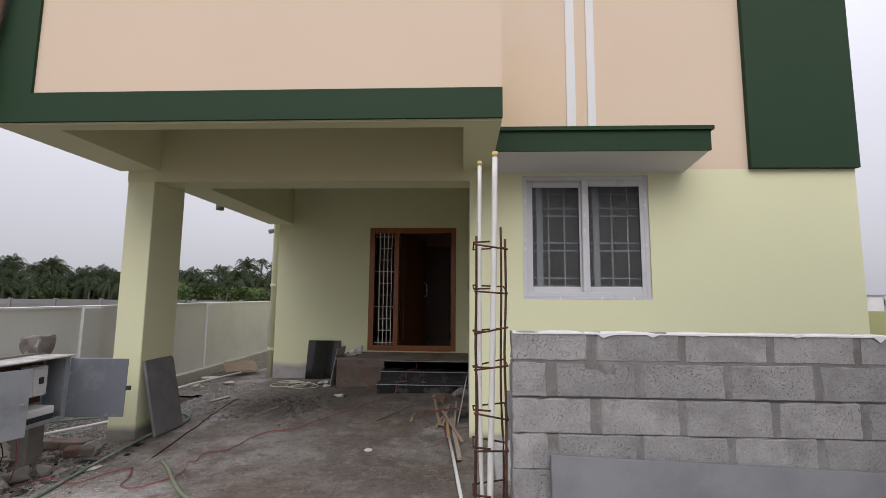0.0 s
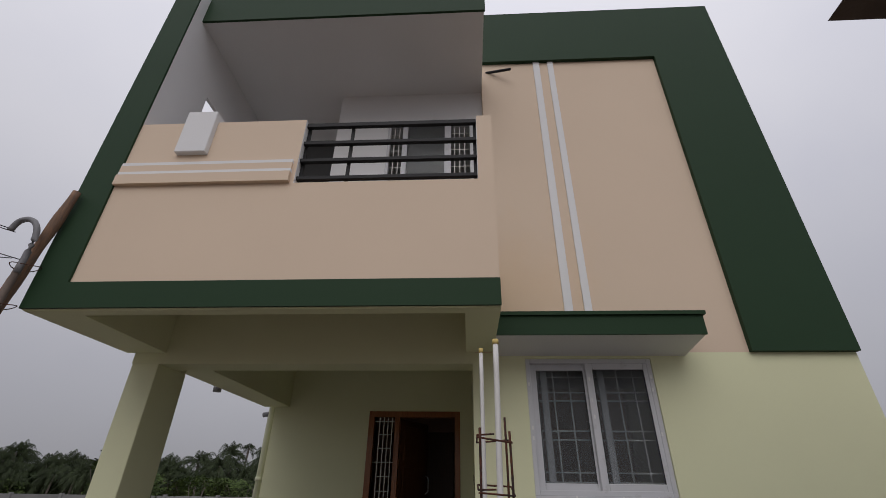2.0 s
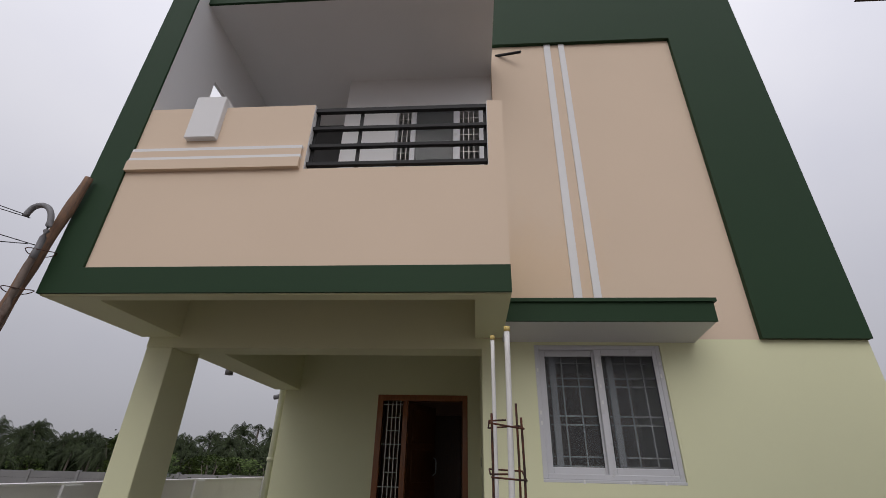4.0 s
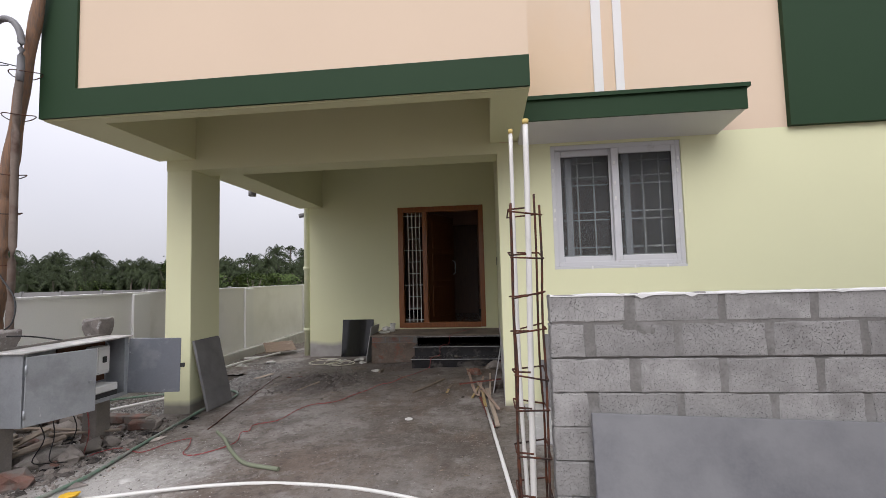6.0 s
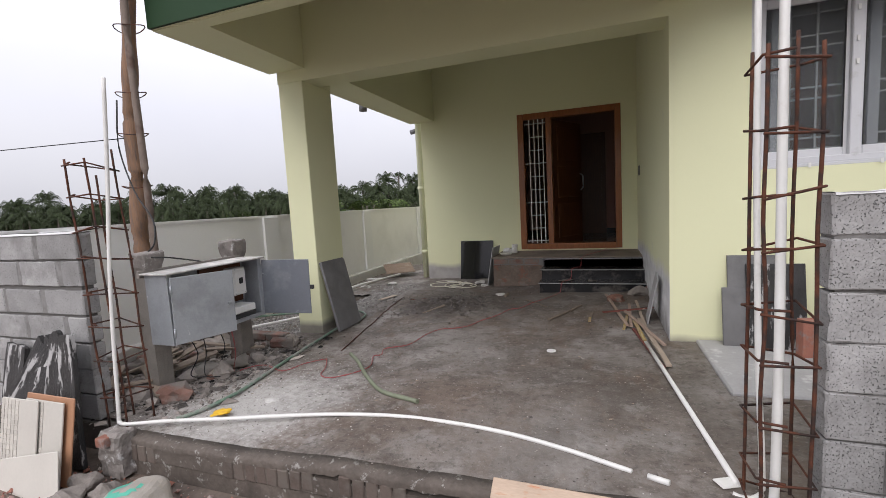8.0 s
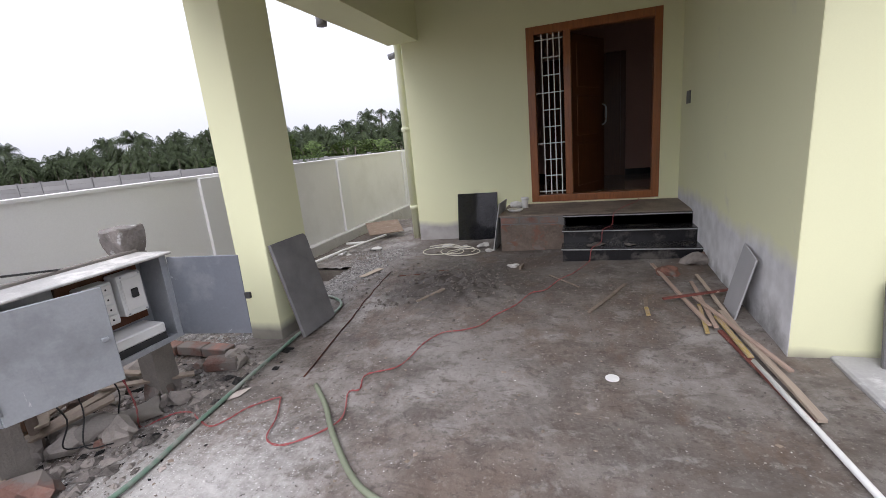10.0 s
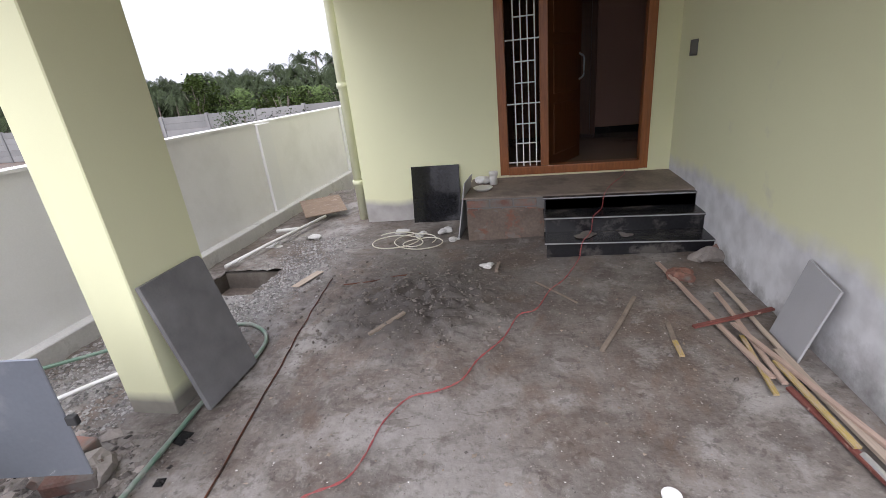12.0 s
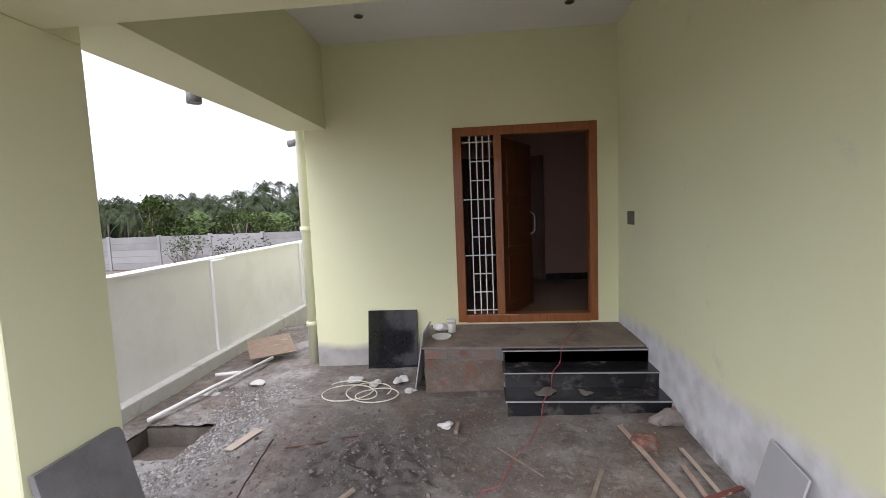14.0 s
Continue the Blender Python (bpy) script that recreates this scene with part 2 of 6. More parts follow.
M_OLDPLY = material("weathered_plywood", (0.2, 0.145, 0.105), 0.85, var=0.25, scale=2.5, fine=20, bump=0.2, stretch=(2, 9, 9), stain=(0.35, 0.3, 0.25), stain_scale=4, stain_at=(0.55, 0.7))
M_HOSE = material("green_garden_hose", (0.13, 0.21, 0.155), 0.5, var=0.15, scale=8, fine=60, bump=0.1, stain=(0.27, 0.28, 0.25), stain_scale=6, stain_at=(0.45, 0.62))
M_HOSEOLD = material("dusty_green_hose", (0.17, 0.19, 0.13), 0.6, var=0.15, bump=0.1)
M_CABLE = material("red_cable", (0.28, 0.06, 0.06), 0.5, var=0.15, bump=0.05, stain=(0.25, 0.14, 0.12), stain_scale=5, stain_at=(0.5, 0.7))
M_BLACKCABLE = material("black_cable", (0.015, 0.015, 0.016), 0.5, var=0.15, bump=0.05)
M_COIL = material("cream_pvc_coil", (0.6, 0.58, 0.48), 0.45, var=0.08, bump=0.05)
M_SACK = material("woven_plastic_sack", (0.31, 0.285, 0.25), 0.75, var=0.14, scale=8, fine=180, bump=0.6, stain=(0.33, 0.29, 0.23), stain_scale=5, stain_at=(0.52, 0.7))
M_SACKGREEN = material("green_sack_print", (0.09, 0.38, 0.28), 0.75, var=0.12, fine=150, bump=0.5)
M_RUBBLE = material("rubble", (0.185, 0.165, 0.148), 0.95, var=0.35, scale=12, fine=90, bump=0.8, island=0.5, depth=0.008)
M_GRAVEL = material("pale_gravel", (0.25, 0.24, 0.23), 0.95, var=0.35, scale=12, fine=90, bump=0.5, island=0.5)
M_SHARD = material("mixed_rubble_shards", (0.17, 0.15, 0.135), 0.9, var=0.5, scale=12, fine=90, bump=0.6, island=1.5, depth=0.006)
M_FLAKE = material("mortar_flakes", (0.45, 0.44, 0.42), 0.95, var=0.25, scale=14, fine=90, bump=0.3, island=0.35)
M_SPLINTER = material("wood_splinters", (0.2, 0.16, 0.125), 0.85, var=0.3, scale=10, fine=60, bump=0.2, island=0.4)
M_POLE = material("weathered_pole_wood", (0.24, 0.14, 0.085), 0.85, var=0.35, scale=2, fine=10, bump=0.5, stretch=(20, 20, 1.2), stain=(0.13, 0.1, 0.085), stain_scale=4, stain_at=(0.45, 0.65), depth=0.01)
M_CONDUIT = material("rusty_grey_conduit", (0.19, 0.15, 0.125), 0.7, 0.2, var=0.3, scale=6, fine=80, bump=0.3, stain=(0.1, 0.06, 0.045), stain_scale=5, stain_at=(0.5, 0.65))
M_GREYPIPE = material("grey_conduit", (0.2, 0.2, 0.21), 0.6, var=0.12, bump=0.1)
M_ROOFSHEET = material("brown_roof_sheet", (0.1, 0.075, 0.06), 0.7, var=0.2, scale=4, fine=50, bump=0.2)
# near-black for dark fittings, and flat colour for the shade on the balcony door
M_DARK = material("dark_parts_and_shade", (0.03, 0.03, 0.03), 0.8, var=0.2, bump=0.1)
M_SWITCH = material("dull_grey_box", (0.12, 0.12, 0.11), 0.6, var=0.15, fine=60, bump=0.1)
M_METER = material("white_plastic", (0.68, 0.68, 0.66), 0.4, var=0.05, bump=0.03)
M_ROOM = material("interior_wall_paint", (0.4, 0.26, 0.21), 0.8, var=0.04, scale=1, fine=90, bump=0.05)
M_ROOMFLOOR = material("polished_floor_tile", (0.3, 0.24, 0.19), 0.12, var=0.1, scale=2, fine=40, bump=0.0)
M_MARBLEFLOOR = material("pale_cement_screed", (0.36, 0.355, 0.35), 0.75, var=0.15, scale=3, fine=60, bump=0.3, stain=(0.55, 0.55, 0.54), stain_scale=5, stain_at=(0.55, 0.65))
M_PALMLEAF = material("coconut_fronds", (0.034, 0.046, 0.02), 0.65, spec=0.12, var=0.5, scale=0.6, fine=6, bump=0.0, island=0.5)
M_YOUNGLEAF = material("young_leaves", (0.062, 0.092, 0.026), 0.65, spec=0.12, var=0.35, scale=0.5, fine=4, bump=0.0, island=0.6)
M_LEAF = material("broad_leaves", (0.03, 0.046, 0.017), 0.65, spec=0.12, var=0.35, scale=0.5, fine=4, bump=0.0, island=0.6)
M_TRUNK = material("palm_trunk", (0.12, 0.1, 0.085), 0.9, var=0.25, scale=3, fine=20, bump=0.4)
M_PRECAST = material("precast_panel", (0.185, 0.185, 0.183), 0.9, var=0.12, scale=1.2, fine=40, bump=0.2, per_object=0.15, stain=(0.22, 0.22, 0.21), stain_scale=0.9, stain_at=(0.5, 0.8))


def add_patch(m, centre, near, far, colour, rough_scale, strength):
    """A patch of mud, dust or another tone with a ragged outline on a material."""
    n, l = m.node_tree.nodes, m.node_tree.links
    b = n["Principled BSDF"]
    old = b.inputs["Base Color"].links[0].from_socket
    geo = n.new("ShaderNodeNewGeometry")
    di = n.new("ShaderNodeVectorMath")
    di.operation = "DISTANCE"
    di.inputs[1].default_value = centre
    l.new(geo.outputs["Position"], di.inputs[0])
    ns = n.new("ShaderNodeTexNoise")
    ns.inputs["Scale"].default_value, ns.inputs["Detail"].default_value, ns.inputs["Roughness"].default_value = rough_scale, 9.0, 0.7
    l.new(geo.outputs["Position"], ns.inputs["Vector"])
    ma = n.new("ShaderNodeMath")
    ma.operation = "MULTIPLY_ADD"
    ma.inputs[1].default_value = (far - near) * 2.4
    l.new(ns.outputs["Fac"], ma.inputs[0])
    l.new(di.outputs["Value"], ma.inputs[2])
    mr = n.new("ShaderNodeMapRange")
    mid = (far - near) * 1.2
    mr.inputs["From Min"].default_value, mr.inputs["From Max"].default_value = near + mid, far + mid
    mr.inputs["To Min"].default_value, mr.inputs["To Max"].default_value = strength, 0.0
    l.new(ma.outputs[0], mr.inputs["Value"])
    mx = n.new("ShaderNodeMix")
    mx.data_type = "RGBA"
    mx.inputs["B"].default_value = (*colour, 1)
    l.new(mr.outputs["Result"], mx.inputs["Factor"])
    l.new(old, mx.inputs["A"])
    l.new(mx.outputs["Result"], b.inputs["Base Color"])


M_FLOOR = material("muddy_porch_cement", (0.138, 0.118, 0.103), 0.66, var=0.6, scale=2.6, fine=30, bump=1.0, stain=(0.275, 0.257, 0.238), stain_scale=1.7, stain_at=(0.47, 0.62), depth=0.016, spec=0.3)
add_patch(M_FLOOR, (-1.4, 6.1, 0.0), 0.5, 1.7, (0.075, 0.064, 0.056), 3.0, 0.8)
add_patch(M_FLOOR, (-0.3, 3.4, 0.0), 0.3, 1.1, (0.09, 0.075, 0.063), 2.6, 0.6)
add_patch(M_FLOOR, (-2.3, 2.75, 0.0), 0.2, 0.8, (0.36, 0.345, 0.325), 5.0, 0.75)
add_patch(M_FLOOR, (-1.6, 4.5, 0.0), 0.1, 1.0, (0.22, 0.205, 0.19), 4.0, 0.5)
add_patch(M_FLOOR, (-1.2, 3.0, 0.0), 0.1, 0.7, (0.15, 0.112, 0.088), 4.5, 0.7)
add_patch(M_FLOOR, (-0.6, 4.9, 0.0), 0.1, 0.8, (0.115, 0.092, 0.077), 5.0, 0.6)
add_patch(M_FLOOR, (-3.6, 5.2, 0.0), 0.3, 1.1, (0.2, 0.195, 0.188), 6.0, 0.7)


def add_blotch(m, scale, low, high, colour, strength, stretch=(1, 1, 1)):
    """Ragged stains strewn over a whole surface."""
    n, l = m.node_tree.nodes, m.node_tree.links
    b = n["Principled BSDF"]
    old = b.inputs["Base Color"].links[0].from_socket
    geo = n.new("ShaderNodeNewGeometry")
    sc = n.new("ShaderNodeVectorMath")
    sc.operation = "MULTIPLY"
    sc.inputs[1].default_value = stretch
    l.new(geo.outputs["Position"], sc.inputs[0])
    ns = n.new("ShaderNodeTexNoise")
    ns.inputs["Scale"].default_value, ns.inputs["Detail"].default_value, ns.inputs["Roughness"].default_value = scale, 12.0, 0.68
    ns.inputs["Distortion"].default_value = 0.35
    l.new(sc.outputs["Vector"], ns.inputs["Vector"])
    mr = n.new("ShaderNodeMapRange")
    mr.inputs["From Min"].default_value, mr.inputs["From Max"].default_value = low, high
    mr.inputs["To Min"].default_value, mr.inputs["To Max"].default_value = 0.0, strength
    l.new(ns.outputs["Fac"], mr.inputs["Value"])
    mx = n.new("ShaderNodeMix")
    mx.data_type = "RGBA"
    mx.inputs["B"].default_value = (*colour, 1)
    l.new(mr.outputs["Result"], mx.inputs["Factor"])
    l.new(old, mx.inputs["A"])
    l.new(mx.outputs["Result"], b.inputs["Base Color"])


add_blotch(M_FLOOR, 1.3, 0.5, 0.6, (0.1, 0.074, 0.057), 0.7)
add_blotch(M_FLOOR, 3.6, 0.53, 0.62, (0.07, 0.056, 0.047), 0.55)
add_blotch(M_FLOOR, 5.0, 0.56, 0.64, (0.26, 0.245, 0.23), 0.55)
add_blotch(M_FLOOR, 30.0, 0.62, 0.68, (0.33, 0.32, 0.3), 0.4)
add_blotch(M_FLOOR, 17.0, 0.55, 0.62, (0.055, 0.044, 0.037), 0.55)
add_blotch(M_FLOOR, 2.4, 0.54, 0.6, (0.12, 0.082, 0.058), 0.5, (1.0, 0.55, 1.0))
add_blotch(M_FLOOR, 55.0, 0.57, 0.64, (0.3, 0.285, 0.265), 0.3)
add_blotch(M_FLOOR, 90.0, 0.58, 0.66, (0.06, 0.05, 0.043), 0.35)
add_blotch(M_FLOOR, 0.9, 0.5, 0.6, (0.24, 0.225, 0.21), 0.32, (1.0, 0.7, 1.0))
add_blotch(M_FLOOR, 6.0, 0.56, 0.62, (0.085, 0.068, 0.056), 0.6, (0.8, 1.6, 1.0))
add_patch(M_FLOOR, (-1.9, 5.6, 0.0), 0.35, 0.8, (0.06, 0.053, 0.047), 7.0, 0.75)
add_patch(M_FLOOR, (-2.45, 2.75, 0.0), 0.05, 0.75, (0.5, 0.485, 0.46), 22.0, 0.75)
add_patch(M_FLOOR, (-0.6, 2.6, 0.0), 0.05, 0.7, (0.27, 0.255, 0.237), 18.0, 0.4)
add_patch(M_FLOOR, (-1.95, 5.4, 0.0), 0.25, 0.6, (0.058, 0.05, 0.045), 6.0, 0.8)
M_LANDING = material("dusty_brown_screed", (0.21, 0.17, 0.14), 0.75, var=0.4, scale=3, fine=45, bump=0.5, stain=(0.12, 0.095, 0.08), stain_scale=2.5, stain_at=(0.5, 0.66))
M_EDGE = material("splashed_porch_face", (0.1, 0.083, 0.07), 0.85, var=0.45, scale=3.5, fine=45, bump=1.0, depth=0.014, stain=(0.055, 0.045, 0.038), stain_scale=2.5, stain_at=(0.5, 0.65))
add_blotch(M_CABINET, 9.0, 0.645, 0.67, (0.6, 0.6, 0.6), 0.8, (1.6, 1.6, 0.7))
add_blotch(M_CABINET, 3.0, 0.52, 0.66, (0.2, 0.2, 0.2), 0.5, (1.5, 1.5, 0.6))
add_blotch(M_SHEETDOOR, 12.0, 0.66, 0.69, (0.55, 0.57, 0.6), 0.6)
add_blotch(M_EDGE, 16.0, 0.58, 0.63, (0.32, 0.31, 0.29), 0.7)


def footed(name, top, foot, z0, wobble, rough=0.75):
    """Emulsion over a bare plaster foot: the paint stops at an uneven height."""
    m = material(name, top, rough, var=0.03, scale=1.2, fine=150, bump=0.14)
    n, l = m.node_tree.nodes, m.node_tree.links
    b = n["Principled BSDF"]
    old = b.inputs["Base Color"].links[0].from_socket
    geo = n.new("ShaderNodeNewGeometry")
    sep = n.new("ShaderNodeSeparateXYZ")
    l.new(geo.outputs["Position"], sep.inputs[0])
    ns = n.new("ShaderNodeTexNoise")
    ns.inputs["Scale"].default_value, ns.inputs["Detail"].default_value, ns.inputs["Roughness"].default_value = 1.6, 9.0, 0.6
    l.new(geo.outputs["Position"], ns.inputs["Vector"])
    ma = n.new("ShaderNodeMath")
    ma.operation = "MULTIPLY_ADD"
    ma.inputs[1].default_value = wobble
    l.new(ns.outputs["Fac"], ma.inputs[0])
    l.new(sep.outputs["Z"], ma.inputs[2])
    mr = n.new("ShaderNodeMapRange")
    mr.inputs["From Min"].default_value, mr.inputs["From Max"].default_value = z0 + wobble * 0.5 - 0.05 - wobble * 0.12, z0 + wobble * 0.5 + wobble * 0.12
    l.new(ma.outputs[0], mr.inputs["Value"])
    n2 = n.new("ShaderNodeTexNoise")
    n2.inputs["Scale"].default_value, n2.inputs["Detail"].default_value = 7.0, 8.0
    l.new(geo.outputs["Position"], n2.inputs["Vector"])
    cr = n.new("ShaderNodeValToRGB")
    cr.color_ramp.elements[0].position, cr.color_ramp.elements[1].position = 0.35, 0.65
    cr.color_ramp.elements[0].color = (foot[0] * 0.86, foot[1] * 0.855, foot[2] * 0.85, 1)
    cr.color_ramp.elements[1].color = (foot[0] * 1.08, foot[1] * 1.08, foot[2] * 1.08, 1)
    l.new(n2.outputs["Fac"], cr.inputs["Fac"])
    mx = n.new("ShaderNodeMix")
    mx.data_type = "RGBA"
    l.new(mr.outputs["Result"], mx.inputs["Factor"])
    l.new(cr.outputs["Color"], mx.inputs["A"])
    l.new(old, mx.inputs["B"])
    l.new(mx.outputs["Result"], b.inputs["Base Color"])
    return m


LIME = (0.71, 0.715, 0.468)
M_LIME_PILLAR = footed("pale_green_over_bare_foot", LIME, (0.24, 0.225, 0.19), 0.1, 0.12)
M_LIME_DOORWALL = footed("pale_green_over_cement_foot", LIME, (0.36, 0.345, 0.33), 0.22, 0.16)
M_LIME_SIDE = footed("pale_green_over_primer", LIME, (0.64, 0.64, 0.645), 0.58, 0.3)

chips = random.Random(40)
for k in range(12):
    chip = (0.345, 4.4 + 0.45 * chips.random() ** 2, chips.uniform(0.12, 0.7))
    add_patch(M_LIME_SIDE, chip, 0.0, 0.008 + 0.012 * chips.random(), (0.2, 0.19, 0.185), 45.0, 0.9)
add_patch(M_LIME_SIDE, (0.345, 4.62, -0.02), 0.05, 0.3, (0.26, 0.25, 0.24), 5.0, 0.75)
add_patch(M_LIME_SIDE, (0.345, 5.05, -0.04), 0.05, 0.26, (0.28, 0.27, 0.26), 5.0, 0.7)
# more orange tone low on the peach wall, next to the balcony
add_patch(M_CREAM, (0.72, 4.34, 3.3), 0.25, 1.1, (0.70, 0.50, 0.32), 1.6, 0.4)
for k in range(9):
    add_patch(M_LIME_SIDE, (0.33, 4.5 + 0.26 * k, 0.02), 0.02, 0.13 + 0.06 * chips.random(), (0.2, 0.19, 0.175), 9.0, 0.75)
add_blotch(M_LIME_SIDE, 2.2, 0.62, 0.72, (0.5, 0.49, 0.47), 0.35)

glass = bpy.data.materials.new("tinted_window_glass")
glass.use_nodes = True
gb = glass.node_tree.nodes["Principled BSDF"]
gb.inputs["Base Color"].default_value = (0.42, 0.44, 0.45, 1)
gb.inputs["Transmission Weight"].default_value = 0.92
gb.inputs["Roughness"].default_value = 0.16
gb.inputs["IOR"].default_value = 1.28


# ---- helpers of this scene ----
def box(bm, x0, x1, y0, y1, z0, z1):
    v = [bm.verts.new(p) for p in ((x0, y0, z0), (x1, y0, z0), (x1, y1, z0), (x0, y1, z0), (x0, y0, z1), (x1, y0, z1), (x1, y1, z1), (x0, y1, z1))]
    return [bm.faces.new([v[i] for i in f]) for f in ((3, 2, 1, 0), (4, 5, 6, 7), (0, 1, 5, 4), (1, 2, 6, 5), (2, 3, 7, 6), (3, 0, 4, 7))]


def boxes(*spans, bevel=0.0, seg=1):
    bm = bmesh.new()
    for s in spans:
        box(bm, *s)
    if bevel:
        bmesh.ops.bevel(bm, geom=bm.edges[:], offset=bevel, segments=seg, affect="EDGES", profile=0.6)
    return bm


def smooth(pts, n=6):
    """Catmull-Rom through the points."""
    p = [Vector(q) for q in pts]
    p = [p[0] * 2 - p[1]] + p + [p[-1] * 2 - p[-2]]
    out = []
    for i in range(1, len(p) - 2):
        for k in range(n):
            t = k / n
            a, b, c, d = p[i - 1], p[i], p[i + 1], p[i + 2]
            out.append(0.5 * (2 * b + (c - a) * t + (2 * a - 5 * b + 4 * c - d) * t * t + (3 * b - a - 3 * c + d) * t ** 3))
    return out + [p[-2]]


def tube(bm, pts, r, sides=8, cap=True):
    pts = [Vector(p) for p in pts]
    rad = r if callable(r) else (lambda u: r)
    up = Vector((0, 0, 1))
    rings = []
    for i, p in enumerate(pts):
        d = (pts[min(i + 1, len(pts) - 1)] - pts[max(i - 1, 0)]).normalized()
        s = d.cross(up)
        s = s.normalized() if s.length > 0.05 else Vector((1, 0, 0))
        t = s.cross(d)
        k = rad(i / max(len(pts) - 1, 1))
        rings.append([bm.verts.new(p + k * (math.cos(a) * s + math.sin(a) * t)) for a in (2 * math.pi * j / sides for j in range(sides))])
    for a, b in zip(rings, rings[1:]):
        for j in range(sides):
            bm.faces.new((a[j], a[(j + 1) % sides], b[(j + 1) % sides], b[j])).smooth = True
    if cap:
        bm.faces.new(rings[0][::-1])
        bm.faces.new(rings[-1])
    return bm


def mesh_of(name, bm, mat):
    bmesh.ops.recalc_face_normals(bm, faces=bm.faces[:])
    me = bpy.data.meshes.new(name)
    bm.to_mesh(me)
    bm.free()
    me.materials.append(mat)
    return me


def thing(name, label, category, at=None, group="", kind=""):
    ob = new(name)
    if at is not None:
        ob.matrix_world = at
    return tagged(ob, label, category, group, kind)


def solid(name, bm, mat, label="", category="", group="", kind="", at=None):
    ob = new(name, mesh_of(name, bm, mat))
    if at is not None:
        ob.matrix_world = at
    return tagged(ob, label, category, group, kind)


def part(name, bm, mat, parent, label="", at=None):
    ob = new(name, mesh_of(name, bm, mat))
    ob.parent = parent
    if at is not None:
        ob.matrix_local = at
    return tagged(ob, label)


def piece(name, me, parent, at):
    ob = new(name, me)
    ob.parent = parent
    ob.matrix_local = at
    return ob


def structure(name, bm, mat, label):
    return solid(name, bm, mat, label, kind="structure")


def lump(r, seed, sub=2, squash=0.7, rough=0.35):
    """A broken stone."""
    bm = bmesh.new()
    bmesh.ops.create_icosphere(bm, subdivisions=sub, radius=r)
    for v in bm.verts:
        k = 1 + rough * noise.noise(v.co / r * 1.1 + Vector((seed, seed * 1.7, 3))) * 1.6
        v.co = Vector((v.co.x * k, v.co.y * k * 0.85, v.co.z * k * squash))
    return bm


def floor_z(x, y):
    """The uneven porch floor, a little higher towards the wing."""
    z = 0.026 * (x + 1.4)
    z += 0.016 * noise.noise((x * 1.1, y * 1.1, 0.3)) + 0.007 * noise.noise((x * 4, y * 4, 1.3))
    heap = math.exp(-((x + 2.2) ** 2 / 0.45 + (y - 5.5) ** 2 / 0.5))
    z += 0.003 * noise.noise((x * 11, y * 11, 3.3))
    ridge = math.exp(-((x + 1.95) ** 2 / 0.3 + (y - 5.4) ** 2 / 0.22))
    z += ridge * (0.03 + 0.085 * abs(noise.noise((x * 7 + y * 5, y * 8 - x * 3, 11.0))) + 0.025 * noise.noise((x * 17, y * 17, 4.0)))
    z += heap * (0.03 + 0.045 * noise.noise((x * 6, y * 6, 5.0)) + 0.03 * abs(noise.noise((x * 13, y * 13, 8.0))))
    left = min(max((-3.15 - x) * 4, 0), 1)
    z += left * (0.014 * noise.noise((x * 9, y * 9, 2.0)) + 0.01 * noise.noise((x * 20, y * 20, 7.0)))
    if y > 6.9:
        z -= 0.01
    return z


# ---- setting ----
ROAD = -0.24
YF, YP, YD = 3.08, 4.345, 7.67        # overhang front, wing front, door wall
SKEW = 0.009
XL, XW, XR = -3.36, 0.345, 4.07       # overhang's free end, porch side wall, house's far end

bm = bmesh.new()
R = 2500
vs = [bm.verts.new((x, y, ROAD - 0.012)) for x, y in ((-R, -R), (R, -R), (R, R), (-R, R))]
bm.faces.new(vs)
structure("ground", bm, M_SOIL, "bare brown earth around the plot")

# porch floor with a square pit
bm = bmesh.new()
NX, NY, X0, X1, Y0, Y1 = 380, 330, -4.46, 4.2, 2.24, 9.6
grid = {}
for i in range(NX + 1):
    for j in range(NY + 1):
        x, y = X0 + (X1 - X0) * i / NX, Y0 + (Y1 - Y0) * j / NY
        grid[i, j] = bm.verts.new((x, y, floor_z(x, y)))
for i in range(NX):
    for j in range(NY):
        c = (grid[i, j].co + grid[i + 1, j + 1].co) / 2
        if c.x < -3.14 and c.y < 2.40:
            continue
        if -4.08 < c.x < -3.44 and 5.74 < c.y < 6.27:
            continue
        if c.x > XW + 0.15 and c.y > YP + 0.2 or c.y > YD + 0.3 and c.x > -3.0:
            continue
        bm.faces.new((grid[i, j], grid[i + 1, j], grid[i + 1, j + 1], grid[i, j + 1])).smooth = True
structure("floor", bm, M_FLOOR, "stained damp cement porch floor with mud and dust")
# pit walls take the darker cement: part of the pit's shade is in the colour
structure("floor_pit", boxes((-4.13, -4.08, 5.69, 6.32, -0.3, -0.095), (-3.44, -3.39, 5.69, 6.32, -0.3, -0.092), (-4.08, -3.44, 5.69, 5.74, -0.3, -0.092), (-4.08, -3.44, 6.27, 6.32, -0.3, -0.092)), M_DARKCEMENT, "plastered rim of the open drain pit")
structure("floor_pit_void", boxes((-4.45, -4.4, 5.5, 6.7, -1.5, -0.14), (-3.2, -3.15, 5.5, 6.7, -1.5, -0.14), (-4.4, -3.2, 5.5, 5.55, -1.5, -0.14), (-4.4, -3.2, 6.65, 6.7, -1.5, -0.14), (-4.4, -3.2, 5.55, 6.65, -1.5, -1.4)), M_DARKCEMENT, "dark chamber of the drain pit below the floor")
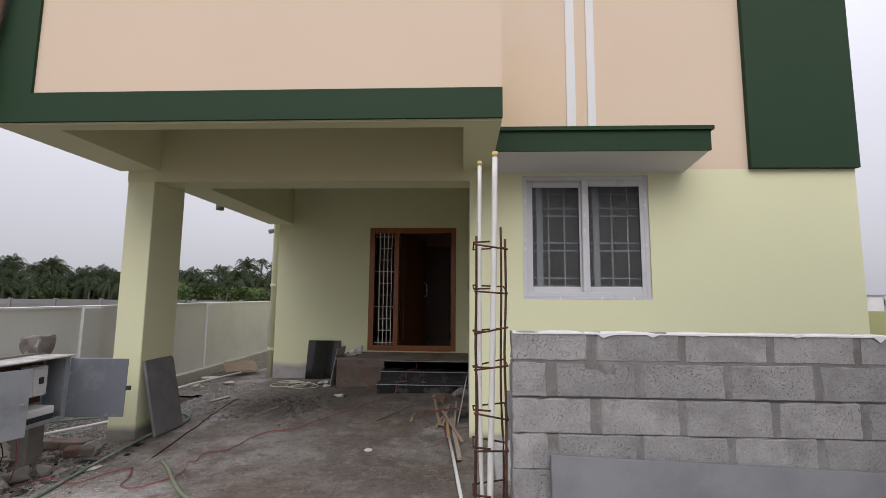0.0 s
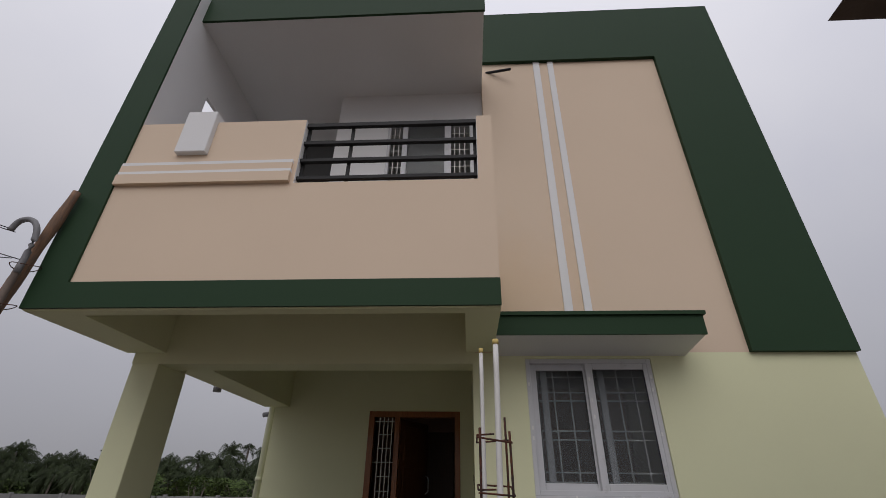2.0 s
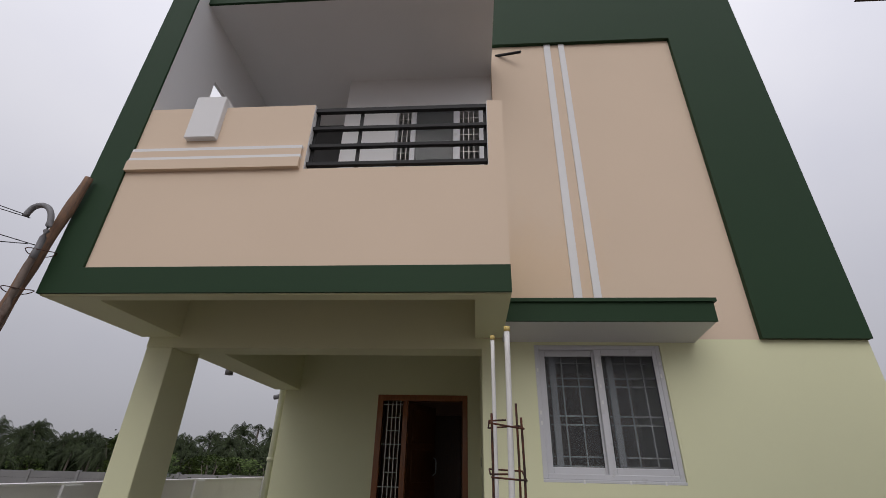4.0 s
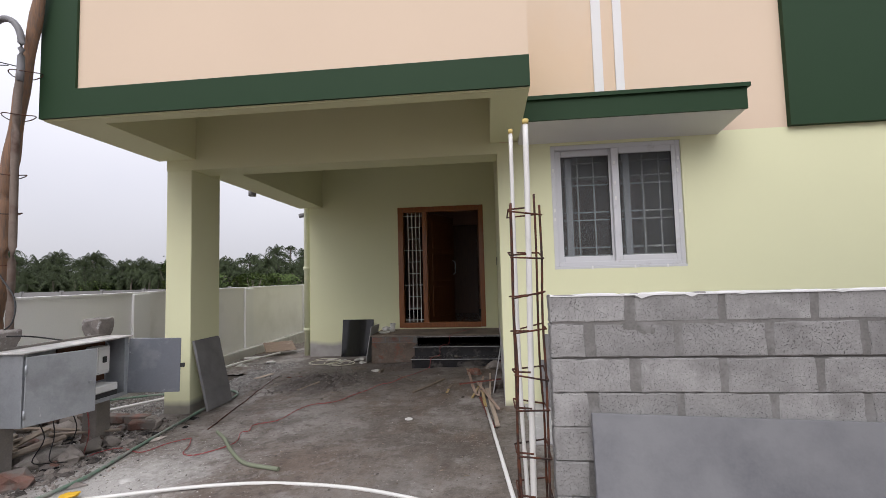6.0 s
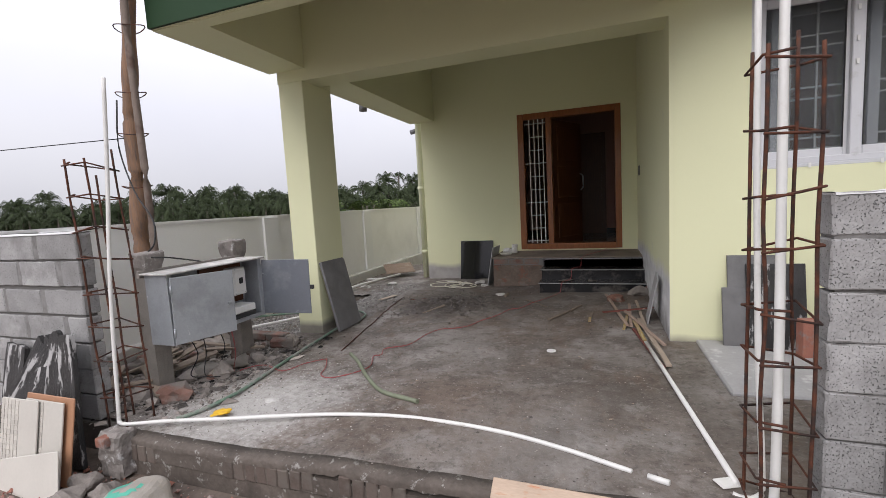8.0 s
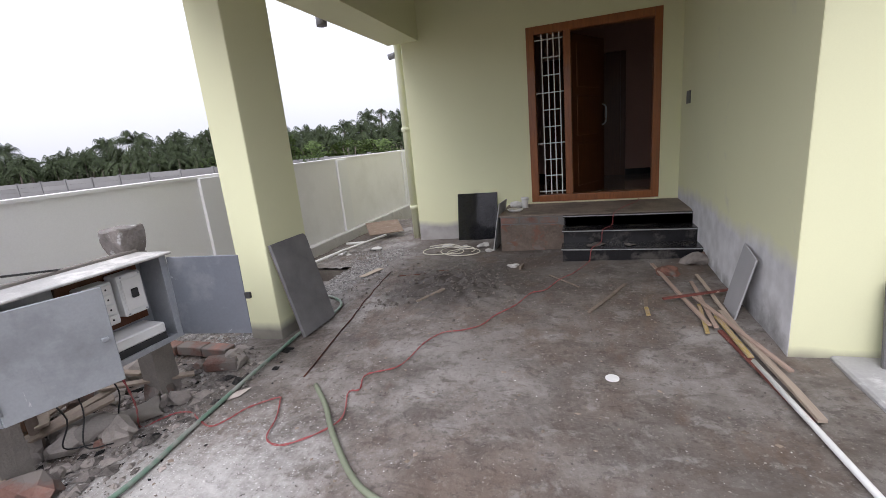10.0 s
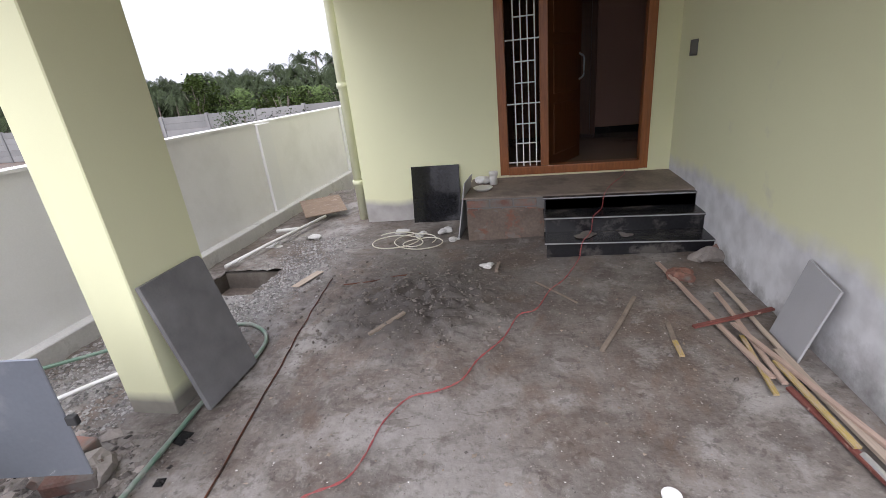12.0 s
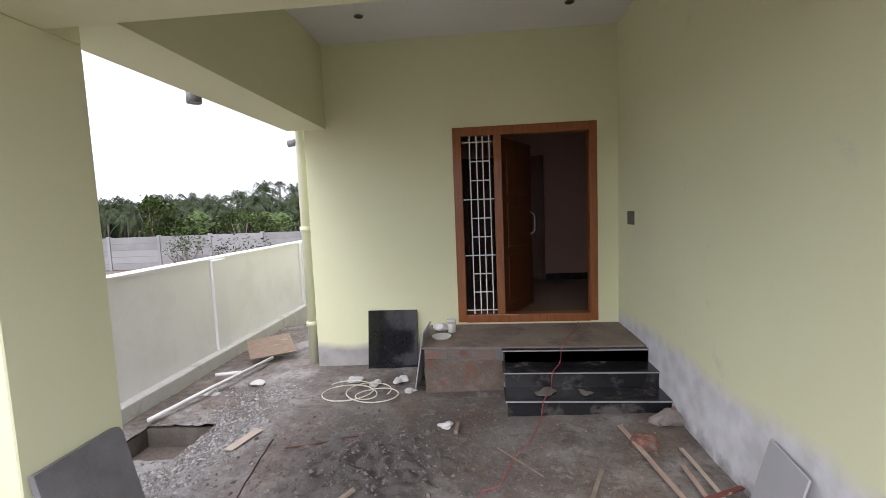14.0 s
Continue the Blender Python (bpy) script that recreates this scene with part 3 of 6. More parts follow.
structure("floor_edge", boxes((-3.13, 4.2, 2.215, 2.30, ROAD - 0.1, -0.155), (-3.13, 4.2, 2.30, 2.42, ROAD - 0.1, -0.09)), M_EDGE, "rough cement face of the porch edge")

# house walls
structure("wall_door", boxes((-3.05, -1.40, YD, YD + 0.23, -0.3, 3.7), (0.13, XW, YD, YD + 0.23, -0.3, 3.7), (-1.40, 0.13, YD, YD + 0.23, 2.585, 3.7), (-1.40, 0.13, YD, YD + 0.23, -0.3, 0.44)), M_LIME_DOORWALL, "pale green entrance wall with bare cement foot")
structure("wall_house_side", boxes((-3.05, -2.82, YD + 0.23, 12.2, -0.3, 3.7)), M_LIME_DOORWALL, "pale green side wall of the house")
bm = boxes((XW, XW + 0.23, YP + 0.23, YD + 0.23, -0.3, 3.7), (XW, XW + 0.0028, YP + 0.003, YP + 0.23, -0.3, 2.55))
for v in bm.verts:
    v.co.x -= SKEW * (YD - v.co.y)        # the wall runs slightly out of square
structure("wall_porch_side", bm, M_LIME_SIDE, "pale green porch wall with patchy white primer below")
structure("wall_wing_lower", boxes((XW - 0.027, 0.826, YP, YP + 0.23, -0.3, 2.66), (2.105, XR, YP, YP + 0.23, -0.3, 2.66), (0.826, 2.105, YP, YP + 0.23, -0.3, 1.365), (0.826, 2.105, YP, YP + 0.23, 2.62, 2.66)), M_LIME_PILLAR, "pale green ground floor wall of the wing")
structure("wall_wing_upper", boxes((0.53, XR, YP, YP + 0.23, 2.66, 8.14), (XW + 0.003, 0.53, YP + 0.002, YP + 0.23, 2.66, 3.66)), M_CREAM, "peach upper wall of the wing")
structure("wall_wing_far_side", boxes((XR - 0.23, XR, YP + 0.23, 12.2, -0.3, 8.0)), M_LIME_PILLAR, "far side wall of the house")
structure("wall_back", boxes((-2.82, XR - 0.23, 12.0, 12.2, -0.3, 8.0)), M_LIME_PILLAR, "back wall of the house")
structure("wall_balcony_back", boxes((-1.56, -0.82, 4.52, 4.7, 3.66, 6.632), (0.46, 0.53, 4.52, 4.7, 3.66, 6.632), (-0.82, 0.46, 4.52, 4.7, 6.05, 6.632), (-1.56, -1.36, 4.7, 6.6, 3.66, 6.632)), M_WHITE, "white wall behind the balcony")
structure("wall_balcony_recess", boxes((XL, -1.36, 6.6, 6.8, 3.66, 6.632), (0.53, 0.76, 4.6, 6.8, 3.66, 6.632), (-1.36, 0.53, 6.6, 6.8, 3.66, 6.632)), M_WHITE, "shaded white wall at the back of the balcony")
structure("wall_upper_left", boxes((XL, XW, 6.8, 7.0, 3.7, 7.2), (XL, XL + 0.23, 7.0, 12.2, 3.7, 7.2)), M_CREAM, "peach upper storey wall")
structure("roof_wing", boxes((0.53, XR - 0.23, YP + 0.23, 12.0, 6.8, 6.95)), M_PLASTER, "roof slab of the wing")
structure("ceiling_upper", boxes((XL + 0.23, XW, 7.0, 12.0, 6.9, 7.05)), M_CEIL, "upper storey ceiling")

# porch beams, ceiling, pillar
structure("beam_front", boxes((XL, 0.53, YF, YF + 0.13, 2.67, 2.90), (XL, -2.93, YF + 0.13, YP, 2.665, 3.6), (0.25, 0.53, YF + 0.13, YP, 2.665, 3.6), (XL + 0.002, 0.528, YF + 0.012, YF + 0.13, 2.664, 2.67)), M_LIME, "pale green edge beams under the balcony")
structure("beam_pillar_line", boxes((-3.27, XW - 0.0005, YP + 0.001, YP + 0.30, 2.55, 3.55)), M_LIME, "pale green beam across the porch")
structure("beam_left", boxes((-3.24, -2.80, YP + 0.30, YD, 2.65, 3.55)), M_LIME, "pale green beam along the open side of the porch")
structure("ceiling", boxes((-3.3, 0.5, YF + 0.13, YD, 3.55, 3.66)), M_CEIL, "white plastered porch ceiling")
structure("pillar", boxes((-3.255, -2.965, YP - 0.012, YP + 0.49, -0.2, 2.55), (-3.255, -2.965, YP + 0.3, YP + 0.49, 2.55, 2.65), bevel=0.006), M_LIME_PILLAR, "pale green square porch pillar with bare cement foot")

# balcony front
structure("balcony_band", boxes((XL, 0.532, YF - 0.022, YF, 2.675, 2.905), (XL, -3.055, YF - 0.022, YF, 2.905, 7.1), (XL - 0.012, XL, YF - 0.022, YF + 0.16, 2.675, 7.1)), M_GREEN, "dark green painted frame round the balcony front")
structure("balcony_wall", boxes((-3.055, 0.53, YF, YF + 0.13, 2.9, 3.905), (-3.055, -1.33, YF, YF + 0.13, 3.905, 4.70), (0.385, 0.53, YF, YF + 0.13, 3.905, 4.69)), M_CREAM, "peach balcony wall with a gap for the railing")
structure("balcony_reveal", boxes((-1.33, -1.326, YF + 0.004, YF + 0.13, 3.906, 4.70), (0.381, 0.385, YF + 0.004, YF + 0.13, 3.906, 4.69)), M_WHITE, "white painted ends of the balcony wall")
structure("balcony_fin", boxes((XL, -3.055, YF, 3.75, 2.9, 7.08), (-3.10, -3.055, 3.75, 6.6, 5.85, 6.632), (XL, -3.055, 3.75, 6.6, 2.9, 3.66)), M_WHITE, "white side of the balcony frame")
structure("balcony_roof", boxes((-3.055, 0.53, YF + 0.17, 6.8, 6.632, 6.73), (XL, -3.055, 3.75, 6.8, 6.632, 6.73)), M_WHITE, "white soffit over the balcony")
structure("roof_band", boxes((-3.055, 0.545, YF + 0.14, YF + 0.17, 6.63, 7.09), (-3.055, 0.53, YF + 0.17, YF + 0.30, 6.73, 7.09)), M_GREEN, "dark green roof edge over the balcony")
structure("wing_band", boxes((3.06, XR + 0.01, YP - 0.055, YP, 2.66, 8.16), (0.53, 3.06, YP - 0.055, YP, 7.025, 8.16)), M_GREEN, "dark green painted frame on the wing")
structure("balcony_floor", boxes((-3.055, 0.53, YF + 0.13, 6.6, 3.66, 3.68)), M_PLASTER, "cement balcony floor")
structure("trim", boxes((-3.05, -1.365, YF - 0.03, YF, 4.055, 4.13), (-3.05, -1.365, YF - 0.045, YF, 3.905, 4.015)), M_CREAM, "peach ledges on the balcony wall")
structure("trim_white", boxes((-3.05, -1.365, YF - 0.028, YF, 4.13, 4.165), (-3.05, -1.365, YF - 0.032, YF, 4.015, 4.055)), M_WHITE, "white bands between the ledges")
structure("trim_block", boxes((-2.56, -2.25, YF - 0.06, YF + 0.19, 4.27, 4.80), bevel=0.006), M_WHITE, "white plaster block on the balcony wall")
for x0, x1 in ((1.30, 1.39), (1.51, 1.59)):
    structure("trim_strip", boxes((x0, x1, YP - 0.02, YP, 2.90, 7.025)), M_WHITE, "raised white strip on the peach wall")
bm = boxes((0.53, 2.43, 3.86, YP, 2.69, 2.87))
for v in bm.verts:
    if v.co.z < 2.7 and v.co.y > 4:
        v.co.z = 2.625                    # the slab thickens towards the wall
structure("sunshade", bm, M_WHITE, "white concrete sunshade over the window")
structure("sunshade_band", boxes((0.534, 2.434, 3.84, 3.86, 2.686, 2.87), (0.534, 2.455, 3.815, YP, 2.87, 2.905), (2.43, 2.434, 3.86, YP, 2.70, 2.87)), M_GREEN, "dark green edge of the sunshade")

# the room behind the door
structure("room_floor", boxes((-2.82, 3.8, YD + 0.23, 12.0, 0.3, 0.455), (XW + 0.23, 3.8, YP + 0.23, YD + 0.23, 0.3, 0.455), (-1.40, 0.13, YD, YD + 0.23, 0.44, 0.452)), M_ROOMFLOOR, "polished tiled floor inside the house")
structure("room_ceiling", boxes((-2.82, 3.84, YD + 0.23, 12.0, 3.5, 3.7), (XW + 0.23, 3.84, YP + 0.23, YD + 0.23, 3.5, 3.7)), M_CEIL, "ceiling inside the house")
structure("room_wall", boxes((-0.045, 3.8, 10.35, 10.5, 0.455, 3.5), (-2.82, -1.45, 10.35, 10.5, 0.455, 3.5), (-1.45, -0.045, 10.35, 10.5, 2.55, 3.5), (-2.82, -2.80, YD + 0.23, 12.0, 0.455, 3.5)), M_ROOM, "pinkish inner wall with a doorway")
structure("baseboard", boxes((-0.045, 3.8, 10.335, 10.35, 0.456, 0.56), (-2.8, -1.45, 10.335, 10.35, 0.456, 0.56)), M_GRANITE, "black skirting")

# compound wall
structure("wall_compound", boxes((-4.62, -4.46, 2.37, 26, -0.4, 1.20)), M_COMPOUND, "white-washed compound wall")
structure("wall_compound_coping", boxes((-4.64, -4.445, 2.365, 26, 1.20, 1.225)), M_COMPOUND, "cement coping of the compound wall")
for y in (2.9, 5.4, 8.06, 10.7, 13.3):
    structure("wall_compound_pier", boxes((-4.46, -4.42, y - 0.14, y + 0.14, -0.3, 1.20), bevel=0.004), M_WHITE, "plaster pier of the compound wall")
structure("wall_compound_foot", boxes((-4.46, -4.34, 2.5, 14, -0.3, 0.07), bevel=0.01), M_KERB, "cement kerb at the foot of the compound wall")
structure("wall_compound_right", boxes((5.3, 5.46, 2.5, 26, -0.4, 1.25)), M_LIME_PILLAR, "pale green compound wall")


# ---- entrance: steps, platform, door ----
structure("platform", boxes((-1.69, XW, 6.86, YD, -0.2, 0.40), (-0.94, XW, 6.80, 6.86, -0.2, 0.385)), M_PLASTER, "cement landing before the door")
structure("platform_top", boxes((-1.72, XW, 6.845, YD, 0.40, 0.418), bevel=0.004), M_LANDING, "dusty cement screed on the landing")
for y0, y1, z0, z1 in ((6.28, 6.56, -0.05, 0.152), (6.54, 6.84, 0.0, 0.288), (6.785, 6.845, 0.1, 0.405)):
    st = thing("step", "black granite step with a pale cut edge, dusty with cement", "step", group="entrance steps")
    part("riser", boxes((-0.95, XW, y0 + 0.015, y0 + 0.04, z0, z1 - 0.02)), M_GRANITE, st)
    part("tread", boxes((-0.965, XW, y0, y1, z1 - 0.02, z1), bevel=0.003), M_GRANITE, st)
    part("edge", boxes((-0.965, XW, y0 - 0.003, y0 - 0.001, z1 - 0.013, z1 - 0.002)), M_GRANITE_EDGE, st, "pale sawn granite edge")
    part("core", boxes((-0.945, XW, y0 + 0.04, y1, z0, z1 - 0.021)), M_PLASTER, st)

door = thing("door_1", "varnished teak entrance door standing open, with a grilled sidelight", "door", kind="structure")
YJ0, YJ1 = YD - 0.012, YD + 0.11
for nm, sp in (("jamb", (-1.40, -1.305, YJ0, YJ1, 0.445, 2.585)), ("jamb", (0.045, 0.13, YJ0, YJ1, 0.445, 2.585)), ("mullion", (-0.96, -0.875, YJ0, YJ1, 0.53, 2.49)), ("lintel", (-1.305, 0.045, YJ0, YJ1, 2.49, 2.585)), ("threshold", (-1.305, 0.045, YJ0 - 0.01, YJ1, 0.44, 0.53))):
    part(nm, boxes(sp, bevel=0.006, seg=2), M_TEAK, door)
gr = part("grille", boxes((-1.30, -0.93, YJ0 + 0.02, YJ0 + 0.032, 0.57, 0.582)), M_GRILLE, door, "white steel window grille")
for x in (-1.215, -1.142, -1.075, -1.005):
    part("bar", boxes((x - 0.006, x + 0.006, YJ0 + 0.008, YJ0 + 0.02, 0.535, 2.487)), M_GRILLE, gr)
for k in range(10):
    z = 0.575 + k * 0.2055
    wide = k in (0, 3, 6, 9)
    if k:
        part("bar", boxes((-1.30 if wide else -1.22, -0.93 if wide else -1.0, YJ0 + 0.02, YJ0 + 0.032, z - 0.006, z + 0.006)), M_GRILLE, gr)
leaf = part("leaf", boxes((0.0, 0.86, 0.0, 0.045, 0.46, 2.48), bevel=0.004), M_DARKTEAK, door, "dark panelled teak door leaf", at=pose(-0.87, YJ1 - 0.005, 0, 0, 0, 62))
for z0, z1 in ((0.6, 1.15), (1.25, 1.75), (1.85, 2.38)):
    part("panel", boxes((0.12, 0.74, -0.008, 0.053, z0, z1), bevel=0.007), M_DARKTEAK, leaf)
bm = tube(bmesh.new(), smooth([(0.80, -0.002, 1.36), (0.80, -0.055, 1.4), (0.80, -0.06, 1.5), (0.80, -0.055, 1.6), (0.80, -0.002, 1.64)], 4), 0.011)
part("handle", bm, M_CABINET, leaf, "steel pull handle")
structure("door_inner", boxes((-1.40, -1.33, 10.36, 10.40, 0.455, 2.55), (-0.13, -0.06, 10.36, 10.40, 0.455, 2.55), (-1.45, -0.045, 10.42, 10.46, 0.455, 2.55)), M_DARKTEAK, "closed dark teak inner door")

# ---- window of the wing ----
win = thing("window_1", "white upvc two-leaf sliding window with grey glass", "window", kind="structure")
WX0, WX1, WZ0, WZ1 = 0.845, 2.085, 1.39, 2.60
for nm, sp in (("reveal", (0.826, 0.845, YP + 0.002, YP + 0.2, 1.365, 2.62)), ("reveal", (2.085, 2.105, YP + 0.002, YP + 0.2, 1.365, 2.62)), ("reveal", (0.845, 2.085, YP + 0.002, YP + 0.2, 2.60, 2.62))):
    part(nm, boxes(sp), M_LIME, win)
part("sill", boxes((0.826, 2.105, YP + 0.003, YP + 0.2, 1.364, 1.39), bevel=0.004), M_UPVC, win)
for sp in ((WX0, WX0 + 0.045, YP + 0.02, YP + 0.11, WZ0, WZ1), (WX1 - 0.045, WX1, YP + 0.02, YP + 0.11, WZ0, WZ1), (WX0 + 0.045, WX1 - 0.045, YP + 0.02, YP + 0.11, WZ0, WZ0 + 0.045), (WX0 + 0.045, WX1 - 0.045, YP + 0.02, YP + 0.11, WZ1 - 0.045, WZ1)):
    part("frame", boxes(sp, bevel=0.004), M_UPVC, win)
for x0, x1, y0 in ((0.885, 1.485, YP + 0.07), (1.435, 2.07, YP + 0.025)):
    sash = part("sash", boxes((x0, x0 + 0.07, y0, y0 + 0.04, WZ0 + 0.03, WZ1 - 0.035), bevel=0.005), M_UPVC, win)
    for sp in ((x1 - 0.07, x1, y0, y0 + 0.04, WZ0 + 0.03, WZ1 - 0.035), (x0 + 0.07, x1 - 0.07, y0, y0 + 0.04, WZ0 + 0.03, WZ0 + 0.10), (x0 + 0.07, x1 - 0.07, y0, y0 + 0.04, WZ1 - 0.105, WZ1 - 0.035)):
        part("rail", boxes(sp, bevel=0.005), M_UPVC, sash)
    part("gasket", boxes((x0 + 0.068, x0 + 0.074, y0 + 0.002, y0 + 0.01, WZ0 + 0.1, WZ1 - 0.105), (x1 - 0.074, x1 - 0.068, y0 + 0.002, y0 + 0.01, WZ0 + 0.1, WZ1 - 0.105)), M_BLACKCABLE, sash)
    pane = part("pane", boxes((x0 + 0.06, x1 - 0.06, y0 + 0.016, y0 + 0.021, WZ0 + 0.09, WZ1 - 0.09)), glass, sash, "dark grey window glass")
    pane.visible_shadow = False
for k in range(7):
    x = 0.97 + k * 0.16
    part("grille_bar", boxes((x - 0.006, x + 0.006, YP + 0.16, YP + 0.172, WZ0, WZ1)), M_GRILLE, win)
for z in (1.50, 1.58, 1.86, 1.94, 2.22, 2.30, 2.45):
    part("grille_bar", boxes((WX0, WX1, YP + 0.172, YP + 0.184, z - 0.006, z + 0.006)), M_GRILLE, win)
for x in (1.03, 1.60):
    part("inner_post", boxes((x - 0.028, x + 0.033, YP + 0.125, YP + 0.15, WZ0, WZ1)), M_UPVC, win)
for x, z in ((0.87, 1.86), (0.87, 1.95), (0.868, 2.35), (1.46, 2.2), (1.46, 2.4), (1.46, 2.05), (2.05, 1.9), (2.05, 2.3), (2.06, 2.42), (1.2, 1.375), (1.6, 1.375), (1.9, 1.375)):
    part("tape", boxes((x - 0.008, x + 0.008, YP + 0.013 if z > 1.4 else YP - 0.015, YP + 0.019 if z > 1.4 else YP - 0.013, z - 0.017, z + 0.017)), M_METER, win, "scrap of white protective film")

# ---- balcony: railing, window ----
rail = thing("railing", "black steel balcony railing of four flat bars", "railing")
for z in (3.985, 4.20, 4.42, 4.655):
    big = z > 4.6
    part("bar", boxes((-1.326, 0.381, YF + 0.03, YF + 0.075, z - (0.025 if big else 0.02), z + (0.025 if big else 0.02)), bevel=0.003), M_RAIL, rail)
for x in (-1.31, -0.86, 0.365):
    part("post", boxes((x - 0.015, x + 0.015, YF + 0.076, YF + 0.10, 3.905, 4.64)), M_RAIL, rail)
bw = thing("window_2", "white balcony window with grilles and dark glass", "window", kind="structure")
for sp in ((-0.82, -0.78, 4.53, 4.6, 3.68, 6.05), (0.42, 0.46, 4.53, 4.6, 3.68, 6.05), (-0.78, 0.42, 4.53, 4.6, 6.01, 6.05)):
    part("frame", boxes(sp), M_UPVC, bw)
for x0, x1 in ((-0.60, -0.53), (-0.01, 0.08), (0.34, 0.42)):
    part("sash", boxes((x0, x1, 4.50, 4.56, 3.68, 6.01), bevel=0.004), M_UPVC, bw)
part("pane", boxes((-0.53, -0.01, 4.53, 4.536, 3.68, 6.01)), glass, bw, "dark window glass").visible_shadow = False
for x in (-0.73, -0.66, 0.13, 0.2, 0.27):
    part("grille_bar", boxes((x - 0.006, x + 0.006, 4.58, 4.592, 3.68, 6.01)), M_GRILLE, bw)
for k in range(15):
    part("grille_bar", boxes((-0.78, -0.6, 4.592, 4.6, 3.8 + k * 0.15, 3.81 + k * 0.15)), M_GRILLE, bw)
    part("grille_bar", boxes((0.08, 0.34, 4.592, 4.6, 3.8 + k * 0.15, 3.81 + k * 0.15)), M_GRILLE, bw)
# dark panel for the shaded part of the balcony, its shade is in the colour
structure("door_balcony", boxes((-2.05, -1.565, 4.66, 4.70, 3.68, 5.9)), M_DARK, "balcony door panel with its shade put into the dark colour")
solid("wall_bracket", tube(bmesh.new(), [(0.60, YP + 0.01, 6.86), (0.94, YP - 0.16, 6.72)], 0.02, 6), M_RAIL, "black steel rod sticking out of the peach wall", "rod")

# ---- fittings on the porch ----
for x, y in ((-2.2, 7.05), (-0.25, 7.1)):
    lp = thing("ceiling_box", "open round lamp box in the white ceiling", "lamp box", at=pose(x, y, 3.55))
    part("rim", tube(bmesh.new(), [(0, 0, 0.0), (0, 0, -0.006)], 0.045, 16), M_SWITCH, lp)
    part("hole", tube(bmesh.new(), [(0, 0, -0.006), (0, 0, -0.008)], 0.034, 16), M_DARK, lp)
sb = thing("switch_box", "empty steel switch box set into the wall", "switch box")
part("rim", boxes((XW - 0.012, XW - 0.004, 7.16, 7.34, 1.495, 1.51), (XW - 0.012, XW - 0.004, 7.16, 7.34, 1.61, 1.625), (XW - 0.012, XW - 0.004, 7.16, 7.175, 1.51, 1.61), (XW - 0.012, XW - 0.004, 7.325, 7.34, 1.51, 1.61)), M_SWITCH, sb)
part("back", boxes((XW - 0.0085, XW - 0.005, 7.175, 7.325, 1.51, 1.61)), M_SWITCH, sb)
bm = tube(bmesh.new(), [(0, 0, 2.63), (0, 0, 2.53)], 0.055, 14)
solid("pipe_outlet", bm, M_GREYPIPE, "short grey drain pipe under the beam edge", "pipe", at=pose(-3.30, 6.15, 0.08))
dp = thing("downpipe", "painted pale green rain pipe down the house corner", "pipe", at=pose(-3.17, 7.83, 0))
part("pipe", tube(bmesh.new(), [(0, 0, -0.1), (0, 0, 6.0)], 0.052, 14), M_CREAMPVC, dp)
for z in (0.42, 1.55, 2.75):
    part("collar", tube(bmesh.new(), [(0, 0, z - 0.03), (0, 0, z + 0.03)], 0.066, 14), M_CREAMPVC, dp)
    part("clamp", boxes((0.04, 0.13, -0.012, 0.012, z + 0.05, z + 0.07)), M_CREAMPVC, dp)
part("spout", tube(bmesh.new(), [(0, 0, 2.56), (-0.14, 0, 2.54)], 0.042, 12), M_GREYPIPE, dp, "grey side spout")

# ---- leaning tiles and slabs ----
def slab(name, label, mat, w, h, t, at, bevel=0.003, round_corner=0.0, category="slab"):
    bm = bmesh.new()
    rim = [(-w / 2, 0), (w / 2, 0)]
    c = round_corner
    rim += [(w / 2 - c + c * math.cos(a), h - c + c * math.sin(a)) for a in (radians(d) for d in range(0, 91, 18))] if c else [(w / 2, h)]
    rim += [(-w / 2, h)]
    lo = [bm.verts.new((x, 0, z)) for x, z in rim]
    hi = [bm.verts.new((x, t, z)) for x, z in rim]
    bm.faces.new(lo)
    bm.faces.new(hi[::-1])
    for k in range(len(rim)):
        bm.faces.new((lo[k], hi[k], hi[(k + 1) % len(rim)], lo[(k + 1) % len(rim)]))
    bmesh.ops.bevel(bm, geom=bm.edges[:], offset=bevel, segments=1, affect="EDGES")
    return solid(name, bm, mat, label, category, at=at)


slab("stone_slab", "dark grey stone slab leaning on the pillar", M_STONE, 0.43, 0.75, 0.03, pose(-2.765, 4.57, -0.015, -13, 0, 90), round_corner=0.035)
slab("floor_tile", "light grey tile leaning on the porch wall", M_TILE, 0.30, 0.47, 0.012, pose(0.20, 4.985, 0.025, -11, 6, -94), category="tile")
slab("black_tile", "polished black granite tile leaning on the entrance wall", M_GLOSSBLACK, 0.56, 0.66, 0.02, pose(-2.145, 7.52, -0.045, -11, 0, 0), category="tile")
slab("thin_tile", "thin grey tile leaning against the landing", M_TILE, 0.42, 0.62, 0.012, pose(-1.80, 7.08, -0.05, -10, 0, -93), category="tile")

# cement mortar slab stones in front of the right wall
slab("stone_slab", "large blue-grey stone slab leaning on the block wall", M_LEANSTONE, 1.85, 0.88, 0.03, pose(1.575, 2.02, ROAD - 0.01, -13, 1.6, 0))
slab("stone_slab", "blue-grey stone slab leaning on the block wall", M_LEANSTONE, 1.3, 0.92, 0.03, pose(3.3, 2.0, ROAD - 0.01, -13, 0.5, 0))

